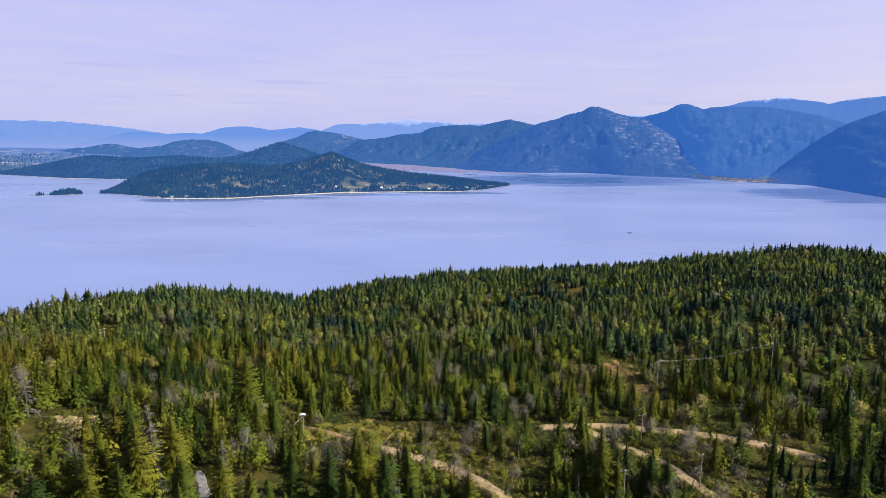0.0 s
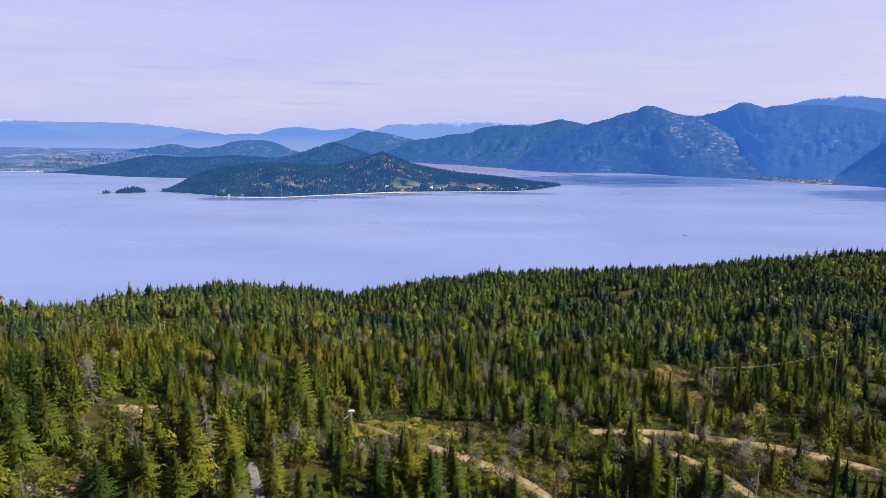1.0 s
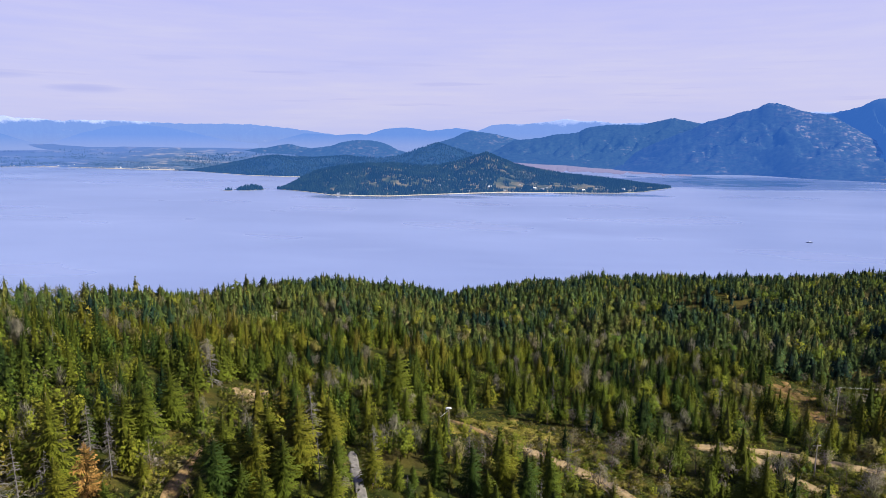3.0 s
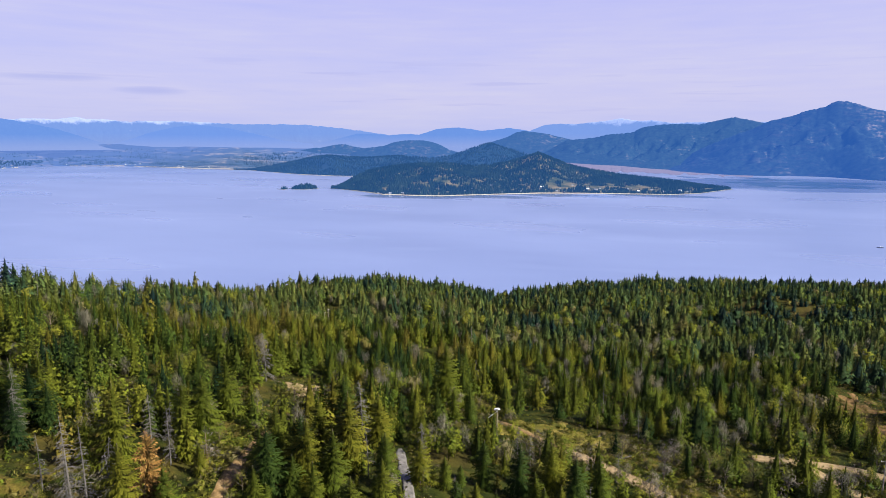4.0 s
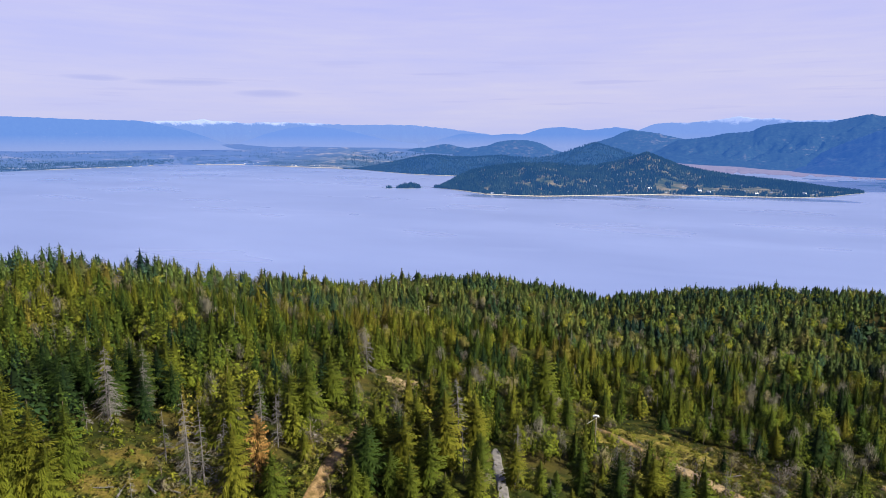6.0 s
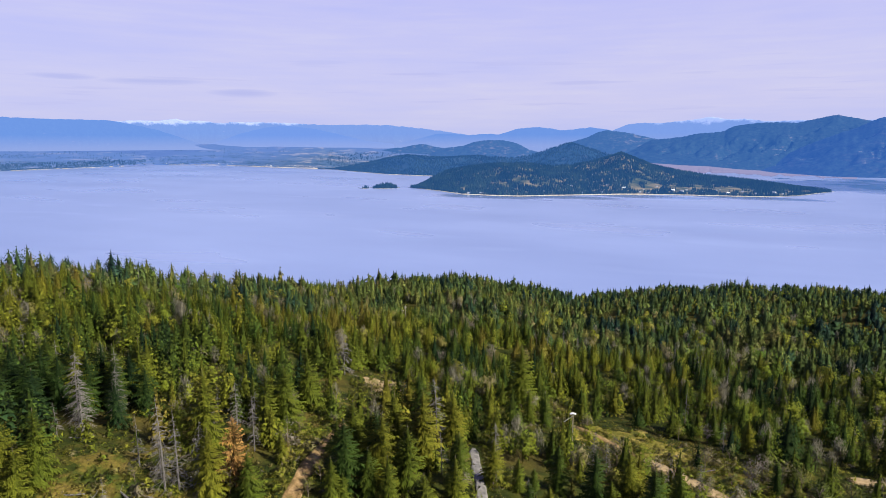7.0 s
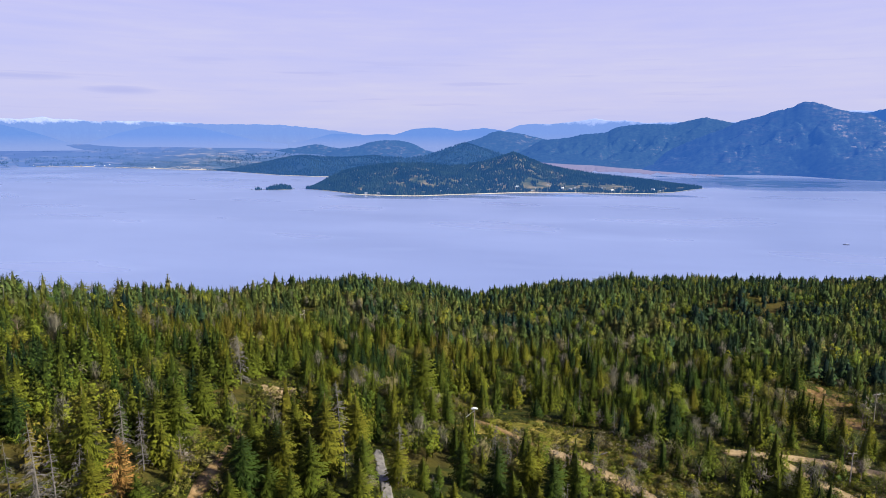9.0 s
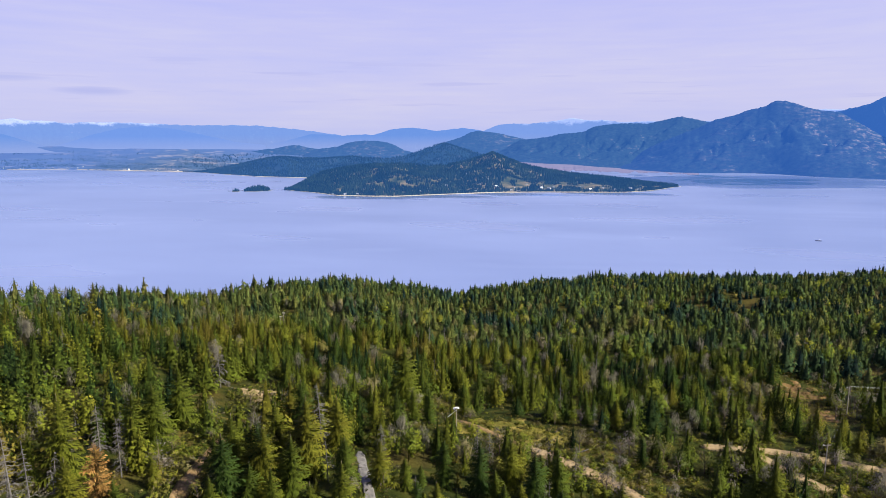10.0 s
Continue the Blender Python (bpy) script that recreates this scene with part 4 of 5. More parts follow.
                q = ((x - p[0] * f) ** 2 + (y - p[1] * f) ** 2)
                out = np.maximum(out, bare * (q < 12))
    return out


rng = np.random.RandomState(11)


def plant(a0, a1, r0, r1, spacing):
    """Jittered plan positions over a sector of the hill."""
    n = int(0.5 * math.radians(a1 - a0) * (r1 ** 2 - r0 ** 2) / spacing ** 2)
    az = rng.uniform(a0, a1, n)
    r = np.sqrt(rng.uniform(r0 ** 2, r1 ** 2, n))
    x, y = around(az, r)
    # thin out crowded pairs
    order = {}
    keep = np.ones(n, bool)
    for i in range(n):
        cell = (int(x[i] // (spacing * 0.62)), int(y[i] // (spacing * 0.62)))
        if cell in order:
            keep[i] = False
        order[cell] = i
    x, y = x[keep], y[keep]
    crest = np.interp(np.degrees(np.arctan2(-x, y)), HILL[:, 0], HILL[:, 2])
    inside = (np.hypot(x, y) < crest + 8) & (np.hypot(x, y) * 0.62 > EYE - ground_z(x, y) - 16)
    x, y = x[inside], y[inside]
    gap = wave(x, y, 60, 8) * 0.5 + wave(x, y, 25, 9) * 0.5
    stay = (rng.rand(len(x)) > openness(x, y)) & (gap > np.interp(np.hypot(x, y), [150, 300, 600], [-0.70, -0.86, -0.98]) + 0.4 * rng.rand(len(x)))
    return x[stay], y[stay]


def tree_tint(x, y):
    az = np.degrees(np.arctan2(-x, y))
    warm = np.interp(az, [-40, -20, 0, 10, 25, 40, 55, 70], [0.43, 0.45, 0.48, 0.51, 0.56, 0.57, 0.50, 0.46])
    # towards the ridge the tone drops, its cool haze being part of the tint
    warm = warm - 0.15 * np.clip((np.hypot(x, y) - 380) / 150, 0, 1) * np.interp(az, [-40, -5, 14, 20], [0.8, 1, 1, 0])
    # the close stand behind the dead trees: dark green, with its shade put into the tint
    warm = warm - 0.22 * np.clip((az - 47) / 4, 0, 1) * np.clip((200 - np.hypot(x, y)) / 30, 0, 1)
    return np.clip(warm + 0.30 * wave(x, y, 90, 3) + 0.20 * wave(x, y, 36, 4) + rng.normal(0, 0.20, len(x)), 0.02, 0.98)


def tree_height(x, y):
    az = np.degrees(np.arctan2(-x, y))
    base = np.interp(az, [-40, 10, 35, 50, 70], [10.0, 9.6, 10.2, 11.2, 11.6]) * np.interp(np.hypot(x, y), [140, 300], [1.06, 0.88])
    stand = 1.06 + 0.26 * wave(x, y, 42, 15)
    return base * stand * np.clip(rng.normal(0.98, 0.22, len(x)), 0.35, 1.4)


near_kinds = [fir(236, 4, 12.0, s, b, k) for k, (s, b) in enumerate([(3.3, 0.05), (2.8, 0.06), (3.5, 0.05), (3.0, 0.10)])]
mid_kinds = [shingled_fir(340, 12.0, s, b, k + 20) for k, (s, b) in enumerate([(3.6, 0.05), (3.0, 0.06), (4.0, 0.05), (3.3, 0.09), (2.7, 0.06)])]
slope_kinds = [shingled_fir(120, 12.0, s * 1.05, b, k + 30) for k, (s, b) in enumerate([(4.2, 0.05), (3.6, 0.05), (4.7, 0.05), (3.9, 0.07)])]
far_kinds = [shingled_fir(34, 12.0, s * 1.15, 0.02, k + 40) for k, s in enumerate((4.2, 3.6, 4.8, 3.2))]


def puff_tree(seed, leaves, size=0.75):
    """A broadleaf tree for the stands: a thin stem and loose lumps of small leaf sprays."""
    g = np.random.RandomState(seed)
    lumps = [(g.uniform(-1.5, 1.5), g.uniform(-1.5, 1.5), g.uniform(2.2, 6.8), g.uniform(1.0, 1.7)) for _ in range(8)]
    v, f = [], []
    for i in range(leaves):
        x, y, z, r = lumps[i % 8]
        d = g.normal(size=3)
        d /= np.linalg.norm(d)
        c = np.array([x, y, z]) + d * r * g.uniform(0.55, 1.05)
        a = np.cross(d, g.normal(size=3)) * size + d * g.normal(0, 0.2)
        b = np.cross(d, a) * 0.8
        k = len(v)
        v += [c - a * 0.6 - b * 0.5, c + a * 0.6 - b * 0.4, c + b * 0.8]
        f.append((k, k + 1, k + 2))
    return join([(np.array(v, np.float32), np.array(f, np.int32)), stem(5.0, 0.1, 3, 0.2, 0.4, 2)])


puffs = [puff_tree(k + 50, 420, 0.24) for k in range(5)]
slope_puffs = [puff_tree(k + 80, 170, 0.40) for k in range(5)]
far_puffs = [puff_tree(k + 60, 56, 0.62) for k in range(4)]


def bare_tree(seed, twigs, wide):
    """A leafless broadleaf tree for the stands: a stem and many thin twigs that fan up and out into a round top."""
    g = np.random.RandomState(seed)
    w, up = g.uniform(0, 6.283, twigs), g.uniform(0.1, 1.0, twigs)
    reach = 2.1 * np.sin(np.pi * (0.15 + 0.75 * up)) * g.uniform(0.5, 1.05, twigs)
    tip = np.stack([np.cos(w) * reach, np.sin(w) * reach, 2.0 + 5.6 * up + g.normal(0, 0.3, twigs)], 1)
    near = g.uniform(0.35, 0.85, twigs)
    root = np.stack([tip[:, 0] * near + g.normal(0, 0.35, twigs), tip[:, 1] * near + g.normal(0, 0.35, twigs), tip[:, 2] - g.uniform(0.3, 1.5, twigs)], 1)
    side = np.stack([-np.sin(w), np.cos(w), 0 * w], 1) * wide
    v = np.stack([root - side, root + side, tip], 1).reshape(-1, 3)
    return join([(v.astype(np.float32), np.arange(len(v), dtype=np.int32).reshape(-1, 3)), stem(5.0, 0.11, 3, 0.2, 0.4, 2)])


bare_near = [bare_tree(k + 300, 260, 0.055) for k in range(4)]
bare_slope = [bare_tree(k + 310, 110, 0.11) for k in range(4)]


def split_stand(x, y, share):
    """Which trees of a stand are broadleaf: they come in clumps."""
    clump = 0.5 + 0.5 * wave(x, y, 48, 17) * 0.8 + 0.4 * wave(x, y, 19, 18)
    return rng.rand(len(x)) < np.clip(share * 2.2 * np.clip(clump, 0, 1.3) ** 2, 0, 0.9)


def broad_tint(x, y):
    az = np.degrees(np.arctan2(-x, y))
    return np.clip(0.50 - 0.04 * (az < 0) + 0.34 * wave(x, y, 75, 19) + rng.normal(0, 0.17, len(x)), 0.05, 1)


xs, ys = plant(-42, 70, 90, 300, 5.1)
hs = tree_height(xs, ys)
rr = np.hypot(xs, ys)
MARKS = [(-108.2, 55.4, 18.7, 2, 1), (-108.8, 61.6, 15.1, 2, 1), (-105.1, 55.8, 12.7, 0, 1), (-131.3, 100.7, 18.2, 1, 1), (-97.5, 89.0, 19.6, 2, 1), (-103.1, 87.1, 11.1, 1, 1), (-87.9, 80.2, 15.3, 2, 1), (-86.8, 85.7, 15.8, 1, 2), (-82.0, 84.1, 11.7, 0, 0),
         (-106.4, 133.9, 18.7, 2, 1), (-99.6, 116.1, 17.7, 0, 1), (-101.9, 112.1, 15.9, 1, 0), (-73.3, 125.1, 16.8, 0, 0), (-66.6, 108.1, 17.8, 0, 0), (-66.5, 102.3, 12.4, 0, 0), (-64.7, 123.6, 20.6, 2, 1), (-61.4, 110.0, 16.4, 0, 0), (-69.8, 97.6, 7.0, 1, 0)]
MARKS += [(-76.2, 111.5, 16.3, 1, 1), (-71.3, 95.9, 10.9, 0, 0), (-132.2, 94.4, 16.8, 0, 0), (-135.7, 87.6, 17.6, 2, 0), (-146.2, 87.7, 15.3, 2, 0), (-140.2, 72.9, 11.1, 1, 0), (-61.8, 102.3, 13.0, 2, 1), (-79.8, 150.1, 16.6, 0, 0), (-65.3, 141.7, 15.9, 1, 1),
          (-73.2, 124.6, 12.1, 0, 0), (-64.2, 124.4, 10.9, 2, 1), (-62.9, 190.9, 23.2, 2, 1), (-62.1, 159.9, 10.4, 1, 0), (-47.5, 125.3, 12.2, 2, 1), (-42.0, 126.7, 8.8, 2, 1), (-55.7, 177.0, 11.6, 1, 0), (-51.2, 179.3, 12.2, 1, 0), (-8.4, 138.2, 15.1, 2, 0)]
MARKS += [(-12.7, 142.4, 11.8, 0, 0), (-20.1, 143.1, 14.1, 0, 1), (-26.2, 134.5, 15.1, 0, 0), (12.5, 170.5, 10.0, 1, 0), (52.8, 147.3, 12.8, 2, 0), (57.1, 147.3, 11.4, 0, 0), (39.9, 146.7, 19.0, 2, 0), (36.0, 148.2, 15.2, 0, 0), (44.1, 147.0, 12.2, 0, 0), (65.9, 187.2, 7.1, 1, 0),
          (5.9, 198.4, 10.9, 2, 1), (-3.6, 199.5, 10.0, 0, 0), (-34.8, 134.6, 12.6, 0, 0), (21.6, 146.4, 5.4, 1, 0), (27.1, 145.0, 7.1, 1, 0)]
# the dark stand behind the dead trees, in the shade-toned needles
MARKS += [(round(-r * math.sin(radians(a)), 1), round(r * math.cos(radians(a)), 1), h, k, 3) for a, r, h, k in ((52.2, 158, 13, 0), (53.3, 164, 15, 2), (54.5, 158, 14, 1), (55.3, 167, 16, 0), (56.4, 160, 15, 2), (57.5, 168, 15, 0), (58.4, 160, 14, 2), (59.5, 166, 15, 1), (60.6, 159, 14, 0), (61.5, 165, 15, 2), (62.4, 154, 13, 0), (54.6, 148, 12, 2), (57.0, 152, 13, 1), (60.2, 150, 13, 2))]
# dead standing trees: place, height, shape
DEAD = [(-124.6, 79.9, 17, 0), (-121.5, 78.5, 14, 2), (-129, 92.9, 16, 1), (-93, 77.5, 17, 1), (-94.5, 75.6, 19, 1), (-97, 77, 13, 2), (-102.1, 76.4, 11, 3), (-118.2, 168.7, 17, 2), (-106.6, 106.9, 12, 0),
        (-93, 97.9, 13, 1), (-120.8, 72.7, 8, 3), (-71.8, 145.2, 17, 2), (-98.5, 66, 6, 3), (-90, 80, 12, 2), (-126, 90, 12, 0), (-104, 110, 10, 2), (-53, 141, 10, 0), (-32, 160, 10, 2), (-28, 158, 9, 0), (-12, 160, 8, 3), (-5, 158, 9, 2)]
# no other tree crowds these or stands right before them
free = np.ones(len(xs), bool)
for x, y, h in [m[:3] for m in MARKS + DEAD]:
    for f in (1.0, 1 - 4.0 / math.hypot(x, y), 1 - 8.0 / math.hypot(x, y)):
        free &= (xs - x * f) ** 2 + (ys - y * f) ** 2 > 13
xs, ys, hs, rr = xs[free], ys[free], hs[free], rr[free]
order = np.argsort(rr)
single = order[:215 - len(MARKS)]
rest = order[215 - len(MARKS):]
COVERS = (("needles", "green conifer with drooping boughs"), ("fresh", "yellow-green conifer on the hillside"), ("rust", "rust-brown dying conifer among green ones"), ("deep", "dark green conifer with stand shade in its colour"))
trunks = [mesh("trunk", *stem(11.4, 0.2, 6), M["bark"]) for _ in near_kinds]
stock = {}


def conifer(x, y, height, kind, tone):
    s = height / 12.0
    m = pose(x, y, float(ground_z(np.float64(x), np.float64(y))), 0, 0, (x * 53 + y * 29) % 360) @ Matrix.Diagonal((s * rng.uniform(0.85, 1.08), s * rng.uniform(0.85, 1.08), s, 1))
    if (kind, tone) not in stock:
        cover, label = COVERS[tone]
        if tone == 0:
            label = ("dense ", "slim ", "broad ", "bare-stemmed ")[kind] + label
        tree = stock[kind, tone] = tagged(new("conifer"), label, "tree", "conifers on the hill")
        child("trunk", trunks[kind], tree)
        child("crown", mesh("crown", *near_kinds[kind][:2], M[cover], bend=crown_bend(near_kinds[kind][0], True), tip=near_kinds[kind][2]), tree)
    else:
        tree = copy_thing(stock[kind, tone], Matrix())
    tree.matrix_basis = m


for mark in MARKS:
    conifer(*mark)
for i in single:
    conifer(float(xs[i]), float(ys[i]), float(hs[i]), int(rng.randint(4)), 3 if rng.rand() < 0.12 else int(rng.rand() < 0.25))

x, y, h = xs[rest], ys[rest], hs[rest]
b = split_stand(x, y, 0.28) & (np.hypot(x, y) > 125)
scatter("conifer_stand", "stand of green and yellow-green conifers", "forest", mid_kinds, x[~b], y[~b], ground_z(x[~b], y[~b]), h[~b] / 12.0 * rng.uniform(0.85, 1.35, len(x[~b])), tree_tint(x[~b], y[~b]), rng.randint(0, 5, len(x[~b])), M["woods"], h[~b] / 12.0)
leafless = b & (rng.rand(len(b)) < 0.3)
b &= ~leafless
scatter("broadleaf_stand", "olive broadleaf trees in fresh leaf among conifers", "forest", puffs, x[b], y[b], ground_z(x[b], y[b]), rng.uniform(0.8, 1.4, b.sum()), broad_tint(x[b], y[b]) - 0.12, rng.randint(0, 5, b.sum()), M["shrub"])
scatter("leafless_broadleaf_stand", "grey leafless broadleaf trees among conifers", "forest", bare_near, x[leafless], y[leafless], ground_z(x[leafless], y[leafless]), rng.uniform(0.95, 1.5, leafless.sum()), np.ones(leafless.sum()), rng.randint(0, 4, leafless.sum()), M["twigs"])
x, y = plant(-42, 70, 300, 430, 5.2)
h = tree_height(x, y)
b = split_stand(x, y, 0.28)
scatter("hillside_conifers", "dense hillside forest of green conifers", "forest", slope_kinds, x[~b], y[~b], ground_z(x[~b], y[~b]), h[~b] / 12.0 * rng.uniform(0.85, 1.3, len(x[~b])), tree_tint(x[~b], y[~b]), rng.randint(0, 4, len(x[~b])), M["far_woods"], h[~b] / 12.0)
leafless = b & (rng.rand(len(b)) < 0.3)
b &= ~leafless
scatter("hillside_broadleaf", "olive broadleaf trees among the hillside conifers", "forest", slope_puffs, x[b], y[b], ground_z(x[b], y[b]), rng.uniform(0.85, 1.4, b.sum()), broad_tint(x[b], y[b]) - 0.12, rng.randint(0, 5, b.sum()), M["shrub"])
scatter("leafless_hillside_broadleaf", "grey leafless broadleaf trees on the hillside", "forest", bare_slope, x[leafless], y[leafless], ground_z(x[leafless], y[leafless]), rng.uniform(0.85, 1.35, leafless.sum()), np.ones(leafless.sum()), rng.randint(0, 4, leafless.sum()), M["twigs"])
x, y = plant(-42, 70, 430, 840, 4.6)
h = tree_height(x, y) * np.interp(np.hypot(x, y), [430, 600], [0.90, 0.78]) * np.clip(rng.normal(1, 0.17, len(x)), 0.5, 1.45)
b = split_stand(x, y, 0.14 + 0.16 * (np.arctan2(-x, y) < 0.05))
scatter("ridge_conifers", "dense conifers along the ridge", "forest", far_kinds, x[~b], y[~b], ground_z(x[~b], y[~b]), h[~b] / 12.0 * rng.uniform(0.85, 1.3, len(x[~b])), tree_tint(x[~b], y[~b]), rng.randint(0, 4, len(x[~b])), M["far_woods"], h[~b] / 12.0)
scatter("ridge_broadleaf", "yellow-green broadleaf trees along the ridge", "forest", far_puffs, x[b], y[b], ground_z(x[b], y[b]) - 1.0, rng.uniform(0.7, 1.05, b.sum()), np.clip(broad_tint(x[b], y[b]) - 0.18, 0, 0.7), rng.randint(0, 4, b.sum()), M["shrub"])

# broadleaf trees in fresh leaf or still bare, standing singly among the conifers
def broad_tree(seed, twigs):
    g = np.random.RandomState(seed)
    limbs = [stem(4.5, 0.14, 5, 0.3, 0.4, 3)]
    v, f = [], []
    for i in range(9):
        w, t = i * 2.4, g.uniform(0.3, 0.95)
        a = np.array([0.3 * t * t, 0, 4.5 * t])
        b = a + np.array([math.cos(w) * g.uniform(0.8, 1.6), math.sin(w) * g.uniform(0.8, 1.6), g.uniform(0.8, 2.2)])
        limbs.append(tube([a, a * 0.5 + b * 0.5 + (0, 0, -0.1), b], 0.07, 0.03, 4))
        for k in range(twigs // 9):
            d = g.normal(size=3)
            c = b + d / np.linalg.norm(d) * g.uniform(0.2, 1.25) * (1, 1, 1.15)
            p = g.normal(size=3) * 0.14
            q = g.normal(size=3) * 0.08
            n0 = len(v)
            v += [c - p, c + q, c + p]
            f.append((n0, n0 + 1, n0 + 2))
    return join(limbs), (np.array(v, np.float32), np.array(f, np.int32))


def leafy(n):
    tone = n.add("ObjectInfo").outputs["Random"]
    leaf = n.add("NewGeometry").outputs["Random Per Island"]
    c = n.ramp(tone, (0.0, (0.074, 0.107, 0.010)), (0.3, (0.156, 0.148, 0.010)), (0.45, (0.139, 0.123, 0.057)), (0.7, (0.164, 0.143, 0.123)), (1.0, (0.205, 0.168, 0.139)))
    return n.mix(0.6, c, n.ramp(leaf, (0.0, 0.3), (1.0, 1.0)), "MULTIPLY")


M["leafy"] = material("spring leaves and bare twigs", leafy, bent=True, Roughness=0.85)
broad = []
for k in range(3):
    wood, leaves = broad_tree(k + 70, 450)
    t = tagged(new("broadleaf_tree"), "small broadleaf tree with thin spring growth", "tree", "broadleaf trees on the hill")
    child("trunk", mesh("trunk", *wood, M["bark"]), t)
    child("crown", mesh("crown", *leaves, M["leafy"], bend=crown_bend(leaves[0], False)), t)
    broad.append(t)
g = np.random.RandomState(31)
for k in range(230):
    # they like the edges of the clearings and tracks
    for attempt in range(6):
        az, r = g.uniform(-40, 66), math.sqrt(g.uniform(112 ** 2, 330 ** 2))
        x, y = (float(v) for v in around(az, r))
        if 0.3 < openness(np.array([x]), np.array([y]))[0] < 0.94:
            break
    t = broad[k] if k < 3 else copy_thing(broad[k % 3], Matrix())
    t.matrix_basis = pose(x, y, float(ground_z(np.float64(x), np.float64(y))) - 0.2, 0, 0, g.uniform(0, 360)) @ Matrix.Scale(g.uniform(0.65, 1.35), 4)

# young conifers filling the gaps
young = [shingled_fir(70, 12.0, s, 0.0, k + 90, 0.25) for k, s in enumerate((3.6, 4.2, 3.2))]
n = 1200
az, r = rng.uniform(-42, 70, n), np.sqrt(rng.uniform(105 ** 2, 320 ** 2, n))
x, y = around(az, r)
keep = openness(x, y) < 0.86 + 0.1 * rng.rand(n)
x, y = x[keep], y[keep]
size = rng.uniform(0.14, 0.5, len(x))
scatter("young_conifers", "young conifers filling the gaps of the forest", "forest", young, x, y, ground_z(x, y), size, tree_tint(x, y), rng.randint(0, 3, len(x)), M["woods"])

# low shrubs and thickets
bushes = [shrub(k, 48, fine=0.1) for k in range(6)]
n = 3800
az, r = rng.uniform(-42, 70, n), np.sqrt(rng.uniform(95 ** 2, 300 ** 2, n))
x, y = around(az, r)
clear = np.min([np.min((x[:, None] - line[::3, 0]) ** 2 + (y[:, None] - line[::3, 1]) ** 2, axis=1) for line in LINES.values()], axis=0)
keep = clear > 9
x, y = x[keep], y[keep]
size = rng.uniform(0.5, 1.5, len(x)) * np.where(rng.rand(len(x)) < 0.15, 1.8, 1.0)
scatter("shrubs", "low green and yellowish shrubs", "shrub", bushes, x, y, ground_z(x, y), size, np.clip(0.42 + 0.3 * wave(x, y, 30, 6) + rng.normal(0, 0.2, len(x)), 0, 1), rng.randint(0, 6, len(x)), M["shrub"], size * 0.9)
# thicker brush in the clearings and along the tracks
x, y, tone = [], [], []
for az, r, wide, deep, _, cover in CLEARINGS:
    m = int(wide * deep * {"dirt": 0.3, "grass": 0.15, "earth": 0.3, "meadow": 0.85, "": 0.6}[cover])
    u, v = rng.uniform(-1, 1, m) * wide * 1.1, rng.uniform(-1, 1, m) * deep * 1.1
    cx, cy = around(az, r)
    a = radians(az)
    x.append(cx + u * math.cos(a) - v * math.sin(a))
    y.append(cy + u * math.sin(a) + v * math.cos(a))
for line in LINES.values():
    m = len(line) * (16 if line is LINES["rutted_track"] else 5)
    p = line[rng.randint(0, len(line), m)]
    w, d = rng.uniform(0, 6.283, m), rng.uniform(2.8, 9.0, m)
    x.append(p[:, 0] + np.cos(w) * d)
    y.append(p[:, 1] + np.sin(w) * d)
x, y = np.concatenate(x), np.concatenate(y)
clear = np.min([np.min((x[:, None] - line[::2, 0]) ** 2 + (y[:, None] - line[::2, 1]) ** 2, axis=1) for line in LINES.values()], axis=0)
keep = (clear > 3.6) & (np.hypot(x, y) < 420)
x, y = x[keep], y[keep]
size = rng.uniform(0.6, 1.8, len(x)) * np.where(rng.rand(len(x)) < 0.25, 1.7, 1.0)
scatter("brush", "yellow-green and rusty brush in the clearings", "shrub", bushes, x, y, ground_z(x, y), size, np.clip(0.52 + 0.22 * wave(x, y, 20, 7) + rng.normal(0, 0.16, len(x)), 0, 1), rng.randint(0, 6, len(x)), M["shrub"], size * 0.75)
# low tufts of grass and heath over the open ground
x, y, dry = [], [], []
for az, r, wide, deep, _, cover in CLEARINGS:
    if r > 320 or cover == "":
        continue
    m = int(wide * deep * 3.0)
    rho, phi = np.sqrt(rng.rand(m)) * 1.15, rng.uniform(0, 6.283, m)
    dry.append(np.full(m, {"grass": 0.22, "earth": 0.3, "dirt": 0.25}.get(cover, 0.0)))
    u, v = rho * np.cos(phi) * wide, rho * np.sin(phi) * deep
    cx, cy = around(az, r)
    a = radians(az)
    x.append(cx + u * math.cos(a) - v * math.sin(a))
    y.append(cy + u * math.sin(a) + v * math.cos(a))
for line in LINES.values():
    m = len(line) * 9
    p = line[rng.randint(0, len(line), m)]
    w, d = rng.uniform(0, 6.283, m), rng.uniform(1.9, 7.0, m)
    dry.append(np.full(m, 0.05))
    x.append(p[:, 0] + np.cos(w) * d)
    y.append(p[:, 1] + np.sin(w) * d)
x, y = np.concatenate(x), np.concatenate(y)
clear = np.min([np.min((x[:, None] - line[::2, 0]) ** 2 + (y[:, None] - line[::2, 1]) ** 2, axis=1) for line in LINES.values()], axis=0)
x, y, dry = x[clear > 2.6], y[clear > 2.6], np.concatenate(dry)[clear > 2.6]
size = rng.uniform(0.35, 0.95, len(x))
scatter("grass_tufts", "tufts of green and dry yellow grass and heath", "grass", [shrub(k + 200, 11) for k in range(5)], x, y, ground_z(x, y) + 0.15, size, np.clip(0.38 + dry + 0.3 * wave(x, y, 14, 27) + rng.normal(0, 0.16, len(x)), 0, 1), rng.randint(0, 5, len(x)), M["tufts"], size * 0.6)
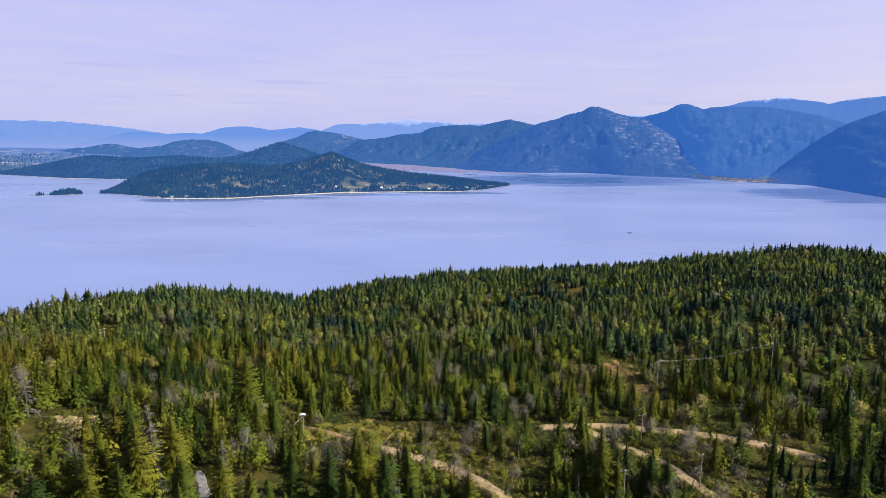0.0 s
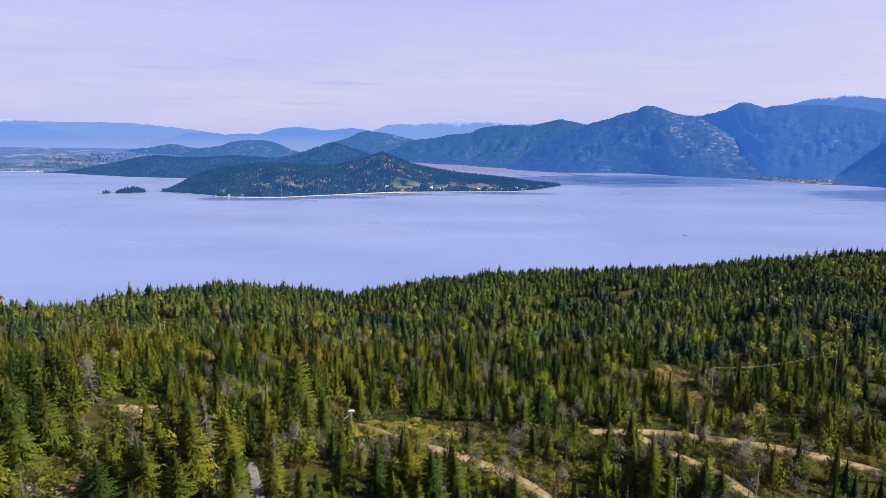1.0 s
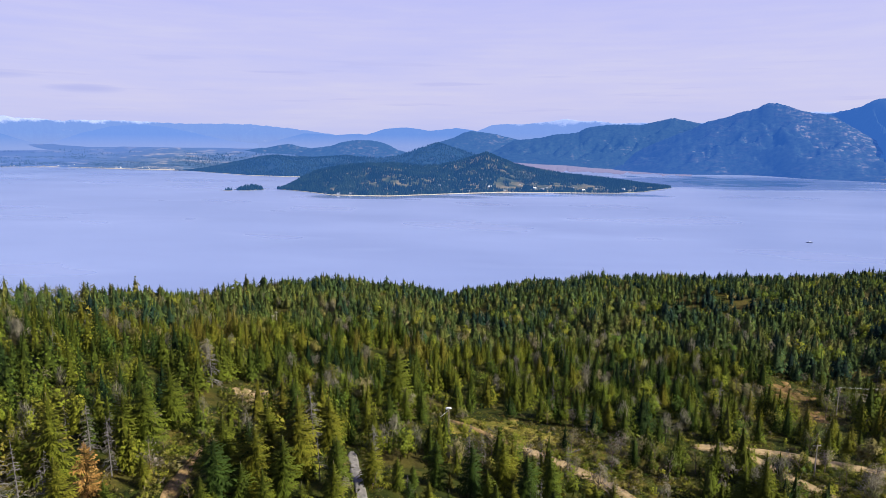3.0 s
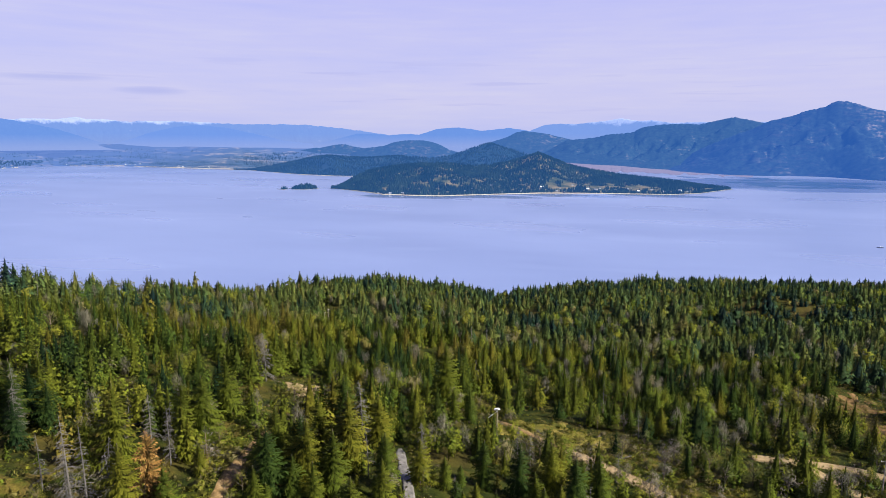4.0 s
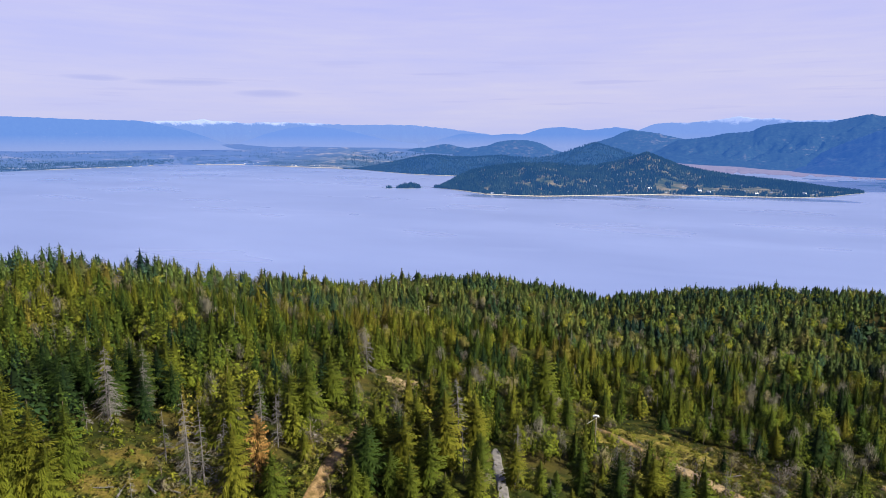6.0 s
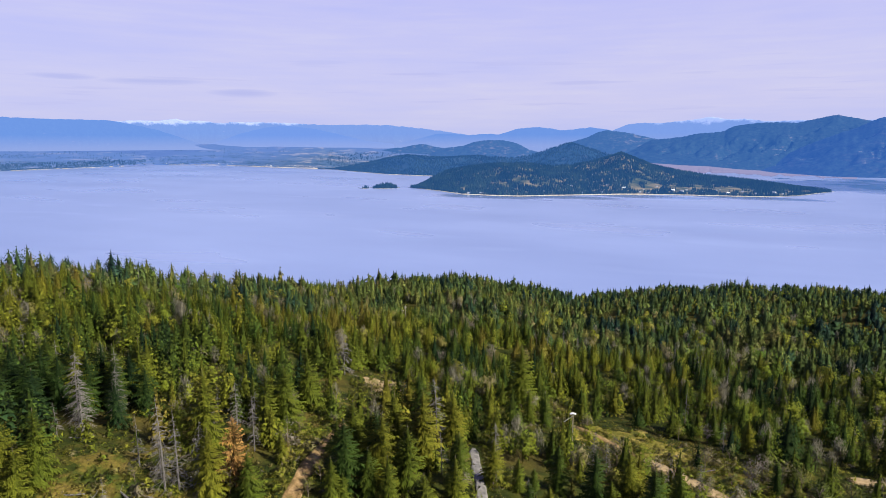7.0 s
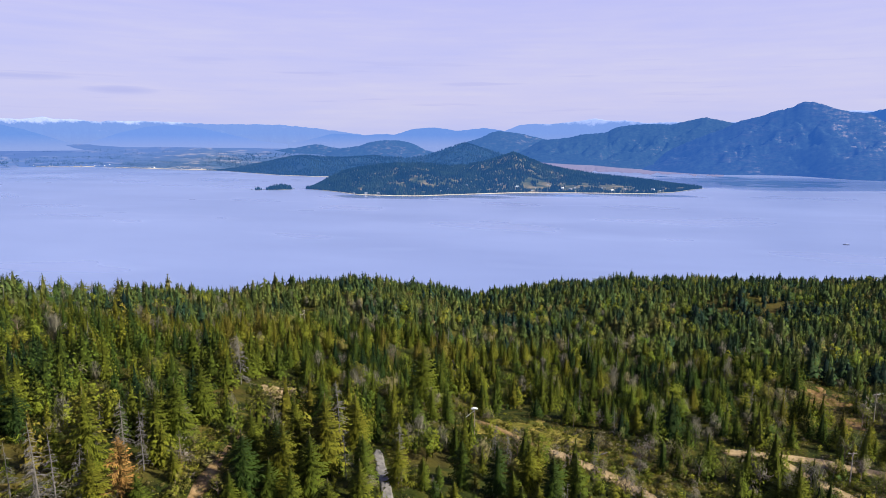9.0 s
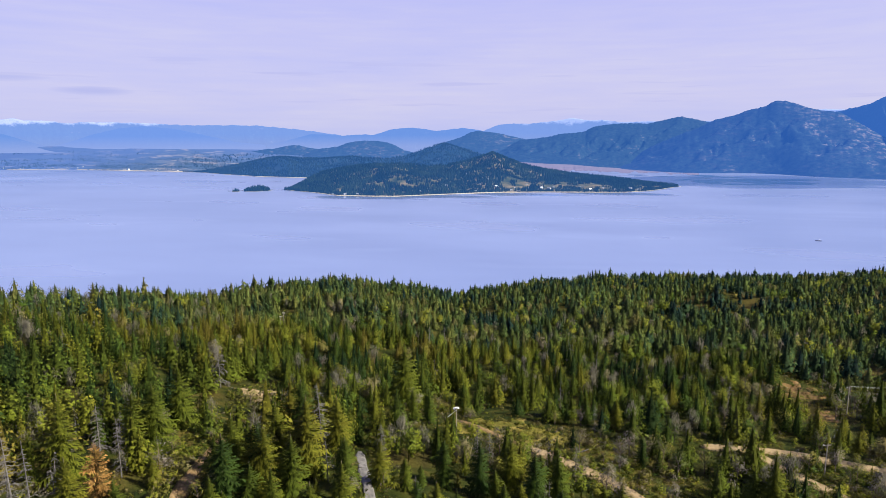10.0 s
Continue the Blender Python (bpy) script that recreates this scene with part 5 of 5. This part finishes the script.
# trees on the headland, the neck and the islets
def cone_tree(seed):
    """A conifer for the far shore: a ragged cone of boughs."""
    g = np.random.RandomState(seed)
    v = [(0, 0, 11.5)]
    for i in range(5):
        w, r = i * 1.2566 + g.uniform(-0.3, 0.3), 2.9 * g.uniform(0.7, 1.2)
        v.append((math.cos(w) * r, math.sin(w) * r, 0.4 + g.uniform(-0.5, 0.9)))
    return np.array(v, np.float32), np.array([(0, 1 + i, 1 + (i + 1) % 5) for i in range(5)], np.int32)


speck = [cone_tree(60 + k) for k in range(4)]
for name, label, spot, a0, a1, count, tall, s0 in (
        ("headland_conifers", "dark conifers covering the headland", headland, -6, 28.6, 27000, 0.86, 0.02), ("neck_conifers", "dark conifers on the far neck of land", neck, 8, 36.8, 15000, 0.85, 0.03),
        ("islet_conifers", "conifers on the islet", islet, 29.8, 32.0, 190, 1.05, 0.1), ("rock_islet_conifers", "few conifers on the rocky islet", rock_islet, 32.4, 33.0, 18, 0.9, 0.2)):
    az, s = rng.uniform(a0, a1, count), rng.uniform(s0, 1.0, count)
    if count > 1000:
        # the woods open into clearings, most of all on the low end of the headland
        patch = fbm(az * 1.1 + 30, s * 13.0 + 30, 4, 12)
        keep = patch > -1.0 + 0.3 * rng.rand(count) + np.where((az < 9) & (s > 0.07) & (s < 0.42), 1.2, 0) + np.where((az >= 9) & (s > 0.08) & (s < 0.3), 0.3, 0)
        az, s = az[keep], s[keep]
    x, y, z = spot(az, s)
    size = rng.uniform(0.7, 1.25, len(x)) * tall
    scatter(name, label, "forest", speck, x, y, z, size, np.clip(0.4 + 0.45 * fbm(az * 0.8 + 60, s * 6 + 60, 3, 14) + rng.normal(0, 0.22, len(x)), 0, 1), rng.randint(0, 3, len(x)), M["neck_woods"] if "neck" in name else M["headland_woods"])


# ---- dead standing trees ----
def bough(g, t, height, lean, reach):
    """One drooping grey bough with its twigs."""
    w = g.uniform(0, 6.283)
    out = reach * (1.05 - t) ** 0.7 * g.uniform(0.5, 1.1)
    a = np.array([lean * t * t, 0, t * height])
    d = np.array([math.cos(w), math.sin(w), 0])
    b = a + d * out * 0.55 + (0, 0, -0.06 * out)
    c = a + d * out + (0, 0, -0.40 * out * g.uniform(0.3, 1.2))
    parts = [tube([a, b, c], 0.045, 0.02, 3)]
    for k in range(6):
        p = a + (c - a) * g.uniform(0.25, 0.95) + (0, 0, 0.05)
        v = w + (1 if k % 2 else -1) * g.uniform(0.4, 1.1)
        parts.append(tube([p, p + np.array([math.cos(v), math.sin(v), -0.5]) * out * g.uniform(0.25, 0.5)], 0.022, 0.012, 3))
    return join(parts)


SNAGS = []
for k, (h, boughs, reach) in enumerate([(14, 84, 3.2), (16, 62, 2.4), (12, 70, 2.9), (10, 32, 1.9)]):
    g = np.random.RandomState(k + 5)
    lean = g.uniform(-0.6, 0.6)
    limbs = [bough(g, g.uniform(0.1, 0.97), h, lean, reach) for _ in range(boughs)]
    SNAGS.append((h, mesh("trunk", *stem(h, h * 0.009 + 0.04, 6, lean, 0.14, 6), M["dead"]), [mesh("bough", v, f, M["dead"]) for v, f in limbs], mesh("boughs", *join(limbs[::2]), M["dead"])))
snag_first = {}


def snag(x, y, height, kind, far=False):
    h, trunk, limbs, joined = SNAGS[kind]
    m = pose(x, y, float(ground_z(np.float64(x), np.float64(y))), 0, 0, (x * 37 + y * 11) % 360) @ Matrix.Scale(height / h, 4)
    if (kind, far) in snag_first:
        t = copy_thing(snag_first[kind, far], Matrix())
    else:
        t = snag_first[kind, far] = tagged(new("dead_tree"), "grey dead conifer with bare drooping boughs", "dead tree", "dead trees on the hill")
        child("trunk", trunk, t)
        if far:
            tagged(child("crown", joined, t, "bare grey boughs"), kind="stuff")
        else:
            for limb in limbs:
                child("bough", limb, t)
    t.matrix_basis = m
    return t


for x, y, h, kind in DEAD:
    snag(x, y, h, kind)
g = np.random.RandomState(77)
count = 0
while count < 70:
    az, r = g.uniform(-34, 66 if count % 2 else 8), math.sqrt(g.uniform(120 ** 2, 340 ** 2))
    x, y = around(az, r)
    if openness(np.array([x]), np.array([y]))[0] > 0.5:
        continue
    snag(float(x), float(y), g.uniform(8, 14), int(g.randint(4)), True)
    count += 1

# ---- fallen logs ----
for k, (x, y, length, heading) in enumerate([(-118.5, 75.5, 5, 20), (-117, 76.5, 3, 80), (-104, 63, 6, 35), (-99, 70, 7, 160), (-101, 66, 4, 120), (-96, 72, 5, 10), (-4, 176, 5, 30), (8, 168, 4, 150), (-90, 110, 4, 60), (60, 168, 5, 75), (48, 158, 5, 20), (-30, 186, 4, 140)]):
    z = float(ground_z(np.float64(x), np.float64(y)))
    log = tagged(new("fallen_log"), "pale fallen log lying in the brush", "log", "fallen logs")
    log.matrix_basis = pose(x, y, z + 0.25, 0, g.uniform(-6, 6), heading)
    child("trunk", mesh("trunk", *tube([(-length / 2, 0, 0.05), (0, 0.12, 0.0), (length / 2, 0, 0.15)], 0.22, 0.12, 7), M["dead"]), log)
    for j in range(3):
        u = (j - 0.7) * length * 0.25
        child("branch_stub", mesh("branch_stub", *tube([(u, 0, 0.1), (u + 0.5, 0.5 * (-1) ** j, 0.9)], 0.06, 0.02, 4), M["dead"]), log)

# ---- power line ----
M["pole"] = material("weathered pole wood", lambda n: n.ramp(n.noise(3.0, n.place()), (0.3, (0.16, 0.13, 0.11)), (0.7, (0.30, 0.26, 0.23))), 0.3, 10.0, Roughness=0.9)
M["wire"] = material("aluminium wire", (0.55, 0.55, 0.56), Roughness=0.4, Metallic=0.6)
# a darker wire colour for the two nearer spans
M["cable"] = material("dark cable", (0.09, 0.09, 0.095), Roughness=0.6)
M["white"] = material("white enamel", lambda n: n.ramp(n.noise(4.0, n.place()), (0.3, (0.72, 0.72, 0.72)), (0.7, (0.85, 0.85, 0.85))), Roughness=0.4)
M["insulator"] = material("grey glazed ceramic", (0.45, 0.46, 0.48), Roughness=0.25)


def power_pole(x, y, height, heading, arm=2.4):
    base = float(ground_z(np.float64(x), np.float64(y)))
    pole = tagged(new("power_pole"), "weathered wooden power pole with a crossarm", "power pole", "power poles")
    pole.matrix_basis = pose(x, y, base, 0, 0, heading)
    child("post", mesh("post", *stem(height, 0.17, 8, 0, 0.65, 3), M["pole"]), pole)
    crossarm = child("crossarm", mesh("crossarm", *tube([(-arm / 2, 0.16, height - 0.5), (arm / 2, 0.16, height - 0.5)], 0.085, 0.085, 4), M["pole"]), pole)
    ends = []
    for k, u in enumerate((-arm / 2 + 0.1, 0.25, arm / 2 - 0.1)):
        child("insulator", mesh("insulator", *tube([(u, 0.16, height - 0.43), (u, 0.16, height - 0.3), (u, 0.16, height - 0.16)], 0.07, 0.05, 6), M["insulator"]), crossarm, "grey ceramic insulator")
        ends.append(pole.matrix_basis @ Vector((u, 0.16, height - 0.15)))
    for u in (-0.6, 0.6):
        child("brace", mesh("brace", *tube([(u, 0.17, height - 0.5), (0, 0.16, height - 1.2)], 0.025, 0.025, 4), M["pole"]), pole)
    return ends


def wires(a, b, sag, thick, mat="wire"):
    for p, q in zip(a, b):
        pts = [p.lerp(q, t) - Vector((0, 0, sag * 4 * t * (1 - t))) for t in np.linspace(0, 1, 15)]
        tagged(new("power_line", mesh("power_line", *tube([tuple(v) for v in pts], thick, thick, 3), M[mat])), "thin sagging power line between wooden poles", "power line", "power lines")

poles = [power_pole(45.2, 144.1, 9, 12), power_pole(60.9, 180.0, 10, 18), power_pole(86.7, 241.4, 11, 30), power_pole(140.7, 257.0, 12, 75)]
for a, b, sag, thick, mat in zip(poles, poles[1:], (1.0, 1.8, 2.2), (0.006, 0.007, 0.010), ("cable", "cable", "wire")):
    wires(a, b, sag, thick, mat)
rear = [power_pole(-147.7, 260.8, 9, -20, 1.8), power_pole(-168.6, 301.6, 11, -20, 1.8)]
wires(rear[0], rear[1], 1.0, 0.01)
power_pole(67.5, 152, 10, 20, 1.2)

# a yard-light pole by the road, with its guy wire
lamp = tagged(new("light_pole"), "wooden pole with a white yard light in the grass", "light pole")
lamp.matrix_basis = pose(-39.8, 168.4, float(ground_z(np.float64(-39.8), np.float64(168.4))))
child("post", mesh("post", *stem(10.6, 0.17, 8, 0, 0.65, 3), M["pole"]), lamp)
child("lamp_head", mesh("lamp_head", *join([tube([(-0.75, -0.1, 10.75), (-0.3, -0.1, 11.05), (0.5, -0.1, 11.1), (0.75, -0.1, 10.9)], 0.32, 0.26, 8), tube([(0, 0, 10.2), (0, -0.05, 11.0)], 0.12, 0.12, 6)]), M["white"]), lamp, "white enamel lamp head")
child("guy_wire", mesh("guy_wire", *tube([(0, 0, 10.4), (-2.9, -0.6, 7.8)], 0.06, 0.06, 4), M["white"]), lamp, "pale guy wire with a white sleeve")

# ---- flats, dark reflection streaks and reeds along the far shore ----
# dark blue, standing in for calm water that mirrors the mountains
M["bank"] = material("dark reflection streak", lambda n: n.ramp(n.noise(0.02, n.place()), (0.3, (0.03, 0.07, 0.17)), (0.7, (0.06, 0.11, 0.23))), Roughness=0.12, IOR=1.33)
M["reeds"] = distance("dry reeds and bare willows", lambda n: n.ramp(n.noise(0.03, n.place(), 5.0), (0.35, (0.16, 0.14, 0.12)), (0.65, (0.40, 0.31, 0.22))), 0.3, (0.12, 0.22, 0.55))


def shore_strip(name, label, category, a0, a1, s0, s1, lift, mat):
    """A sheet along the far shore; s0 and s1 hold its inner and outer reach (0 at the waterline, 1 where the plain ends) at a0 and a1."""
    az = np.linspace(a0, a1, 120)
    low, high = (np.interp(az, SHORE[:, 0], SHORE[:, i]) for i in (1, 2))
    r0 = EYE / np.tan(-np.radians(low))
    r1 = np.minimum(r0 + 700, 4880)
    rows = []
    for k in np.linspace(0, 1, 14):
        u = (az - a0) / (a1 - a0)
        inner, outer = s0[0] + (s0[1] - s0[0]) * u, s1[0] + (s1[1] - s1[0]) * u
        ragged = 1 + 0.25 * fbm(az * 1.3, az * 0 + 3.0, 4, 5)
        s = inner + (outer - inner) * k * ragged
        r = r0 + (r1 - r0) * s
        x, y = around(az, r)
        rows.append(np.stack([x, y, np.maximum(ground_z(x, y), 0) + lift], -1))
    return tagged(new(name, mesh(name, np.stack(rows).reshape(-1, 3), grid_faces(14, 120), mat, smooth=True)), label, category, kind="structure")


# the flats: from the shallows up to the foot of the mountains
UPPER = np.array([(-9, -2.86), (-7.2, -2.83), (-5.7, -2.86), (-3.7, -2.69), (-1.6, -2.5), (0.6, -2.4), (2.8, -2.2), (5.1, -2.12), (7.7, -1.95), (9.5, -1.9)])
LOWER = np.array([(-9, -2.9), (-7.2, -2.88), (-5.7, -2.93), (-3.7, -2.82), (-1.6, -2.82), (-0.3, -2.8), (1.4, -2.72), (4, -2.85), (9.5, -2.95)])
A, S = np.meshgrid(np.linspace(-7.6, 9.5, 240), np.linspace(0, 1, 12))
up, down = (np.interp(A, edge[:, 0], edge[:, 1]) for edge in (UPPER, LOWER))
down = down + 0.10 * fbm(A * 1.7 + 30, A * 0 + 3.0, 4, 5)
near = EYE / np.tan(-np.radians(down))
R = near + (np.minimum(EYE / np.tan(-np.radians(up)), 3740) - near) * S
top = np.maximum(EYE + np.minimum(EYE / np.tan(-np.radians(up)), 3740) * np.tan(np.radians(up)), 0)
x, y = around(A, R)
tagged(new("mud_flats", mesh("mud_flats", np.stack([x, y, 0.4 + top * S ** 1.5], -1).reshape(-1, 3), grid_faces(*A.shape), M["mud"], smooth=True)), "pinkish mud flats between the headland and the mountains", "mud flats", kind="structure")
shore_strip("reed_bank", "tan reed bank along the shore", "shore", -19, -31.5, (-0.02, -0.015), (0.09, 0.08), 1.4, M["reeds"])
shore_strip("north_beach", "pale beach along the far shore", "beach", 36, 60, (-0.015, -0.01), (0.018, 0.012), 1.2, M["sand"])
# thin sheets on the lake that paint in the mountains' dark reflection
for az, el, wide, deep in [(-8.4, -3.58, 90, 90), (-10.4, -3.46, 190, 100), (-6.4, -3.42, 46, 60), (-4.9, -3.16, 50, 45), (-12.6, -3.3, 230, 110), (-7.6, -3.24, 80, 50), (-9.6, -3.15, 110, 60), (-14, -3.52, 170, 90), (-2.6, -3.06, 60, 40), (-11.4, -3.70, 90, 70), (-8.0, -3.05, 90, 40)]:
    phi, rho = np.meshgrid(np.linspace(0, 6.2832, 33), np.linspace(0, 1, 5))
    edge = 0.75 + 0.25 * np.sin(phi * 2 + az) + 0.15 * np.sin(phi * 5 + wide)
    r = EYE / math.tan(math.radians(-el))
    x, y = around(az - np.degrees(rho * edge * np.cos(phi) * wide / r), r + rho * edge * np.sin(phi) * deep)
    tagged(new("mud_bank", mesh("mud_bank", np.stack([x, y, 0.25 - 0.2 * rho], -1).reshape(-1, 3), grid_faces(5, 33), M["bank"], smooth=True)), "dark streak on the shallows, painted as a mountain reflection", "mud bank", kind="structure")


def far_spot(az, s):
    low, high = (np.interp(az, SHORE[:, 0], SHORE[:, i]) for i in (1, 2))
    r0 = EYE / np.tan(-np.radians(low))
    r = r0 + (np.minimum(r0 + 700, 4880) - r0) * s
    x, y = around(az, r)
    return x, y, ground_z(x, y)


g = np.random.RandomState(5)
az, s = g.uniform(34, 66, 9000), g.beta(1.0, 2.6, 9000)
keep = fbm(az * 0.5, s * 16, 4, 21) > 0.0 + 0.2 * g.rand(9000) - 0.3 * (az > 46) * (s < 0.3)
az, s = az[keep], s[keep]
x, y, z = far_spot(az, s)
scatter("plain_woods", "belts of dark trees on the far plain", "forest", speck, x, y, z, g.uniform(0.4, 0.9, len(x)), g.rand(len(x)), g.randint(0, 4, len(x)), M["plain_woods"])
az = np.concatenate([g.uniform(11, 36, 4200), g.uniform(51, 66, 2600)])
s = np.concatenate([g.uniform(0, 0.75, 4200), g.uniform(0, 0.3, 2600)])
keep = fbm(az * 0.6, s * 10, 4, 22) > -0.35 + 0.3 * g.rand(6800)
az, s = az[keep], s[keep]
x, y, z = far_spot(az, s)
scatter("bay_woods", "dark woods on the low land behind the bay", "forest", speck, x, y, z, g.uniform(0.5, 0.95, len(x)), g.rand(len(x)), g.randint(0, 4, len(x)), M["neck_woods"])
az, s = g.uniform(-36, -14, 900), g.uniform(0.0, 0.14, 900)
x, y, z = far_spot(az, s)
scatter("shore_trees", "conifers along the mountain shore", "forest", speck, x, y, z, g.uniform(0.35, 0.8, 900), g.rand(900), g.randint(0, 3, 900), M["neck_woods"])
az, s = g.uniform(-31, -19.5, 420), g.uniform(0.0, 0.07, 420)
x, y, z = far_spot(az, s)
scatter("willows", "bare tan willows on the reed bank", "shrub", [shrub(30, 24), shrub(31, 24)], x, y, z + 1.0, g.uniform(5, 9, 420), g.uniform(0.6, 1, 420), g.randint(0, 2, 420), M["reeds"])

# ---- houses along the shores ----
# walls and roofs carry the same added haze glow
WALLS = [distance("pale house wall", lambda n: n.ramp(n.noise(0.5, n.place()), (0.3, (0.50, 0.50, 0.50)), (0.7, (0.64, 0.63, 0.61))), 0.4, (0.2, 0.33, 0.7)), distance("brown house wall", lambda n: n.ramp(n.noise(0.5, n.place()), (0.3, (0.26, 0.19, 0.13)), (0.7, (0.36, 0.27, 0.19))), 0.4, (0.12, 0.25, 0.6))]
ROOFS = [distance("grey roof", lambda n: n.ramp(n.noise(0.5, n.place()), (0.3, (0.18, 0.18, 0.19)), (0.7, (0.28, 0.28, 0.29))), 0.4, (0.12, 0.25, 0.6)), distance("bright metal roof", lambda n: n.ramp(n.noise(0.5, n.place()), (0.3, (0.6, 0.62, 0.64)), (0.7, (0.75, 0.76, 0.78))), 0.15, (0.2, 0.33, 0.7))]
GLASS = material("dark window glass", (0.05, 0.06, 0.08), Roughness=0.1)


def box(x0, x1, y0, y1, z0, z1):
    v = np.array([(x, y, z) for z in (z0, z1) for x, y in ((x0, y0), (x1, y0), (x1, y1), (x0, y1))], np.float32)
    f = np.array([(0, 2, 1), (0, 3, 2), (4, 5, 6), (4, 6, 7), (0, 1, 5), (0, 5, 4), (1, 2, 6), (1, 6, 5), (2, 3, 7), (2, 7, 6), (3, 0, 4), (3, 4, 7)], np.int32)
    return v, f


def house_thing(wall, roof, label):
    h = tagged(new("house"), label, "house", "houses along the shore")
    v = np.array([(-5.5, -4, 0), (5.5, -4, 0), (5.5, 4, 0), (-5.5, 4, 0), (-5.5, -4, 4.2), (5.5, -4, 4.2), (5.5, 4, 4.2), (-5.5, 4, 4.2), (-5.5, 0, 6.8), (5.5, 0, 6.8)], np.float32)
    f = np.array([(0, 1, 5), (0, 5, 4), (2, 3, 7), (2, 7, 6), (1, 2, 6), (1, 6, 5), (5, 6, 9), (3, 0, 4), (3, 4, 7), (7, 4, 8)], np.int32)
    walls = child("wall", mesh("wall", v, f, wall), h)
    r = np.array([(-6.2, -4.9, 3.9), (6.2, -4.9, 3.9), (6.2, 0, 7.2), (-6.2, 0, 7.2), (6.2, 4.9, 3.9), (-6.2, 4.9, 3.9), (-6.2, -4.9, 3.6), (6.2, -4.9, 3.6), (6.2, 0, 6.9), (-6.2, 0, 6.9), (6.2, 4.9, 3.6), (-6.2, 4.9, 3.6)], np.float32)
    q = [(0, 1, 2, 3), (3, 2, 4, 5), (6, 9, 8, 7), (9, 11, 10, 8), (0, 6, 7, 1), (5, 4, 10, 11), (0, 3, 9, 6), (3, 5, 11, 9), (1, 7, 8, 2), (2, 8, 10, 4)]
    child("roof", mesh("roof", r, np.array(q, np.int32), roof), h)
    for u in (-3.2, 0.6):
        child("window", mesh("window", *box(u, u + 1.6, -4.06, -3.98, 1.2, 2.8), GLASS), walls)
    child("door", mesh("door", *box(3.4, 4.4, -4.06, -3.98, 0.05, 2.1), ROOFS[0]), walls)
    return h


models = [house_thing(WALLS[0], ROOFS[0], "pale shore house with a grey gable roof"), house_thing(WALLS[1], ROOFS[0], "brown timber shore house with a grey roof"), house_thing(WALLS[0], ROOFS[1], "white shore house with a bright metal roof")]
taken = [False] * 3


def put_house(spot, az, s, kind, scale=1.0):
    x, y, z = (float(v) for v in spot(np.float64(az), np.float64(s)))
    m = pose(x, y, z - 0.4, 0, 0, az + g.uniform(-35, 35)) @ Matrix.Scale(g.uniform(0.55, 0.95) * scale, 4)
    h = copy_thing(models[kind], Matrix()) if taken[kind] else models[kind]
    taken[kind] = True
    h.matrix_basis = m


for az, s, kind in [(23.3, 0.03, 0), (24.4, 0.02, 0), (22.2, 0.04, 1), (20.6, 0.05, 0), (16.6, 0.09, 1), (15.8, 0.13, 0), (14.2, 0.2, 1), (13.1, 0.05, 0), (11.5, 0.04, 1), (10.4, 0.22, 0), (9.6, 0.1, 2), (8.3, 0.06, 0), (7.6, 0.03, 1), (6.4, 0.2, 0), (5.6, 0.12, 2), (4.9, 0.1, 0),
                    (4.1, 0.16, 1), (3.2, 0.1, 0), (2.2, 0.2, 0), (1.3, 0.1, 2), (0.2, 0.2, 0), (-0.8, 0.12, 1), (-2.1, 0.2, 0), (17.5, 0.3, 0), (12.2, 0.55, 0), (6.2, 0.4, 1)]:
    put_house(headland, az, s, kind)
for k in range(34):
    put_house(far_spot, g.uniform(36.5, 57), g.uniform(0.02, 0.12), int(g.randint(3)), 0.7)
for k in range(24):
    put_house(far_spot, g.choice([g.uniform(-14, -6), g.uniform(-36, -29), g.uniform(-27, -18)]), g.uniform(0.03, 0.12), int(g.randint(3)))
for k in range(44):
    put_house(headland, g.uniform(-3.8, 13), g.beta(1.2, 2.5) * 0.6 + 0.04, int(g.randint(2)), 0.6)
put_house(neck, 10.6, 0.75, 2)
put_house(neck, 11.2, 0.6, 0)

# ---- a boat lying at anchor ----
boat = tagged(new("boat"), "small dark boat lying still on the lake", "boat")
x, y = around(-16.7, EYE / math.tan(math.radians(7.96)))
boat.matrix_basis = pose(float(x), float(y), 0, 0, 0, -12)
v, f = box(-4.6, 4.2, -1.3, 1.3, -0.3, 0.9)
v[:, 1] *= np.where(v[:, 0] < 0, 0.45, 1.0)
v[:, 0] += np.where((v[:, 0] < 0) & (v[:, 2] > 0), -0.9, 0)
child("hull", mesh("hull", v, f, material("dark blue hull paint", (0.06, 0.07, 0.12), Roughness=0.4)), boat)
child("cabin", mesh("cabin", *box(-0.8, 2.2, -0.95, 0.95, 0.9, 2.1), M["white"]), boat)
child("windscreen", mesh("windscreen", *box(-0.9, -0.78, -0.85, 0.85, 1.3, 1.95), GLASS), boat)
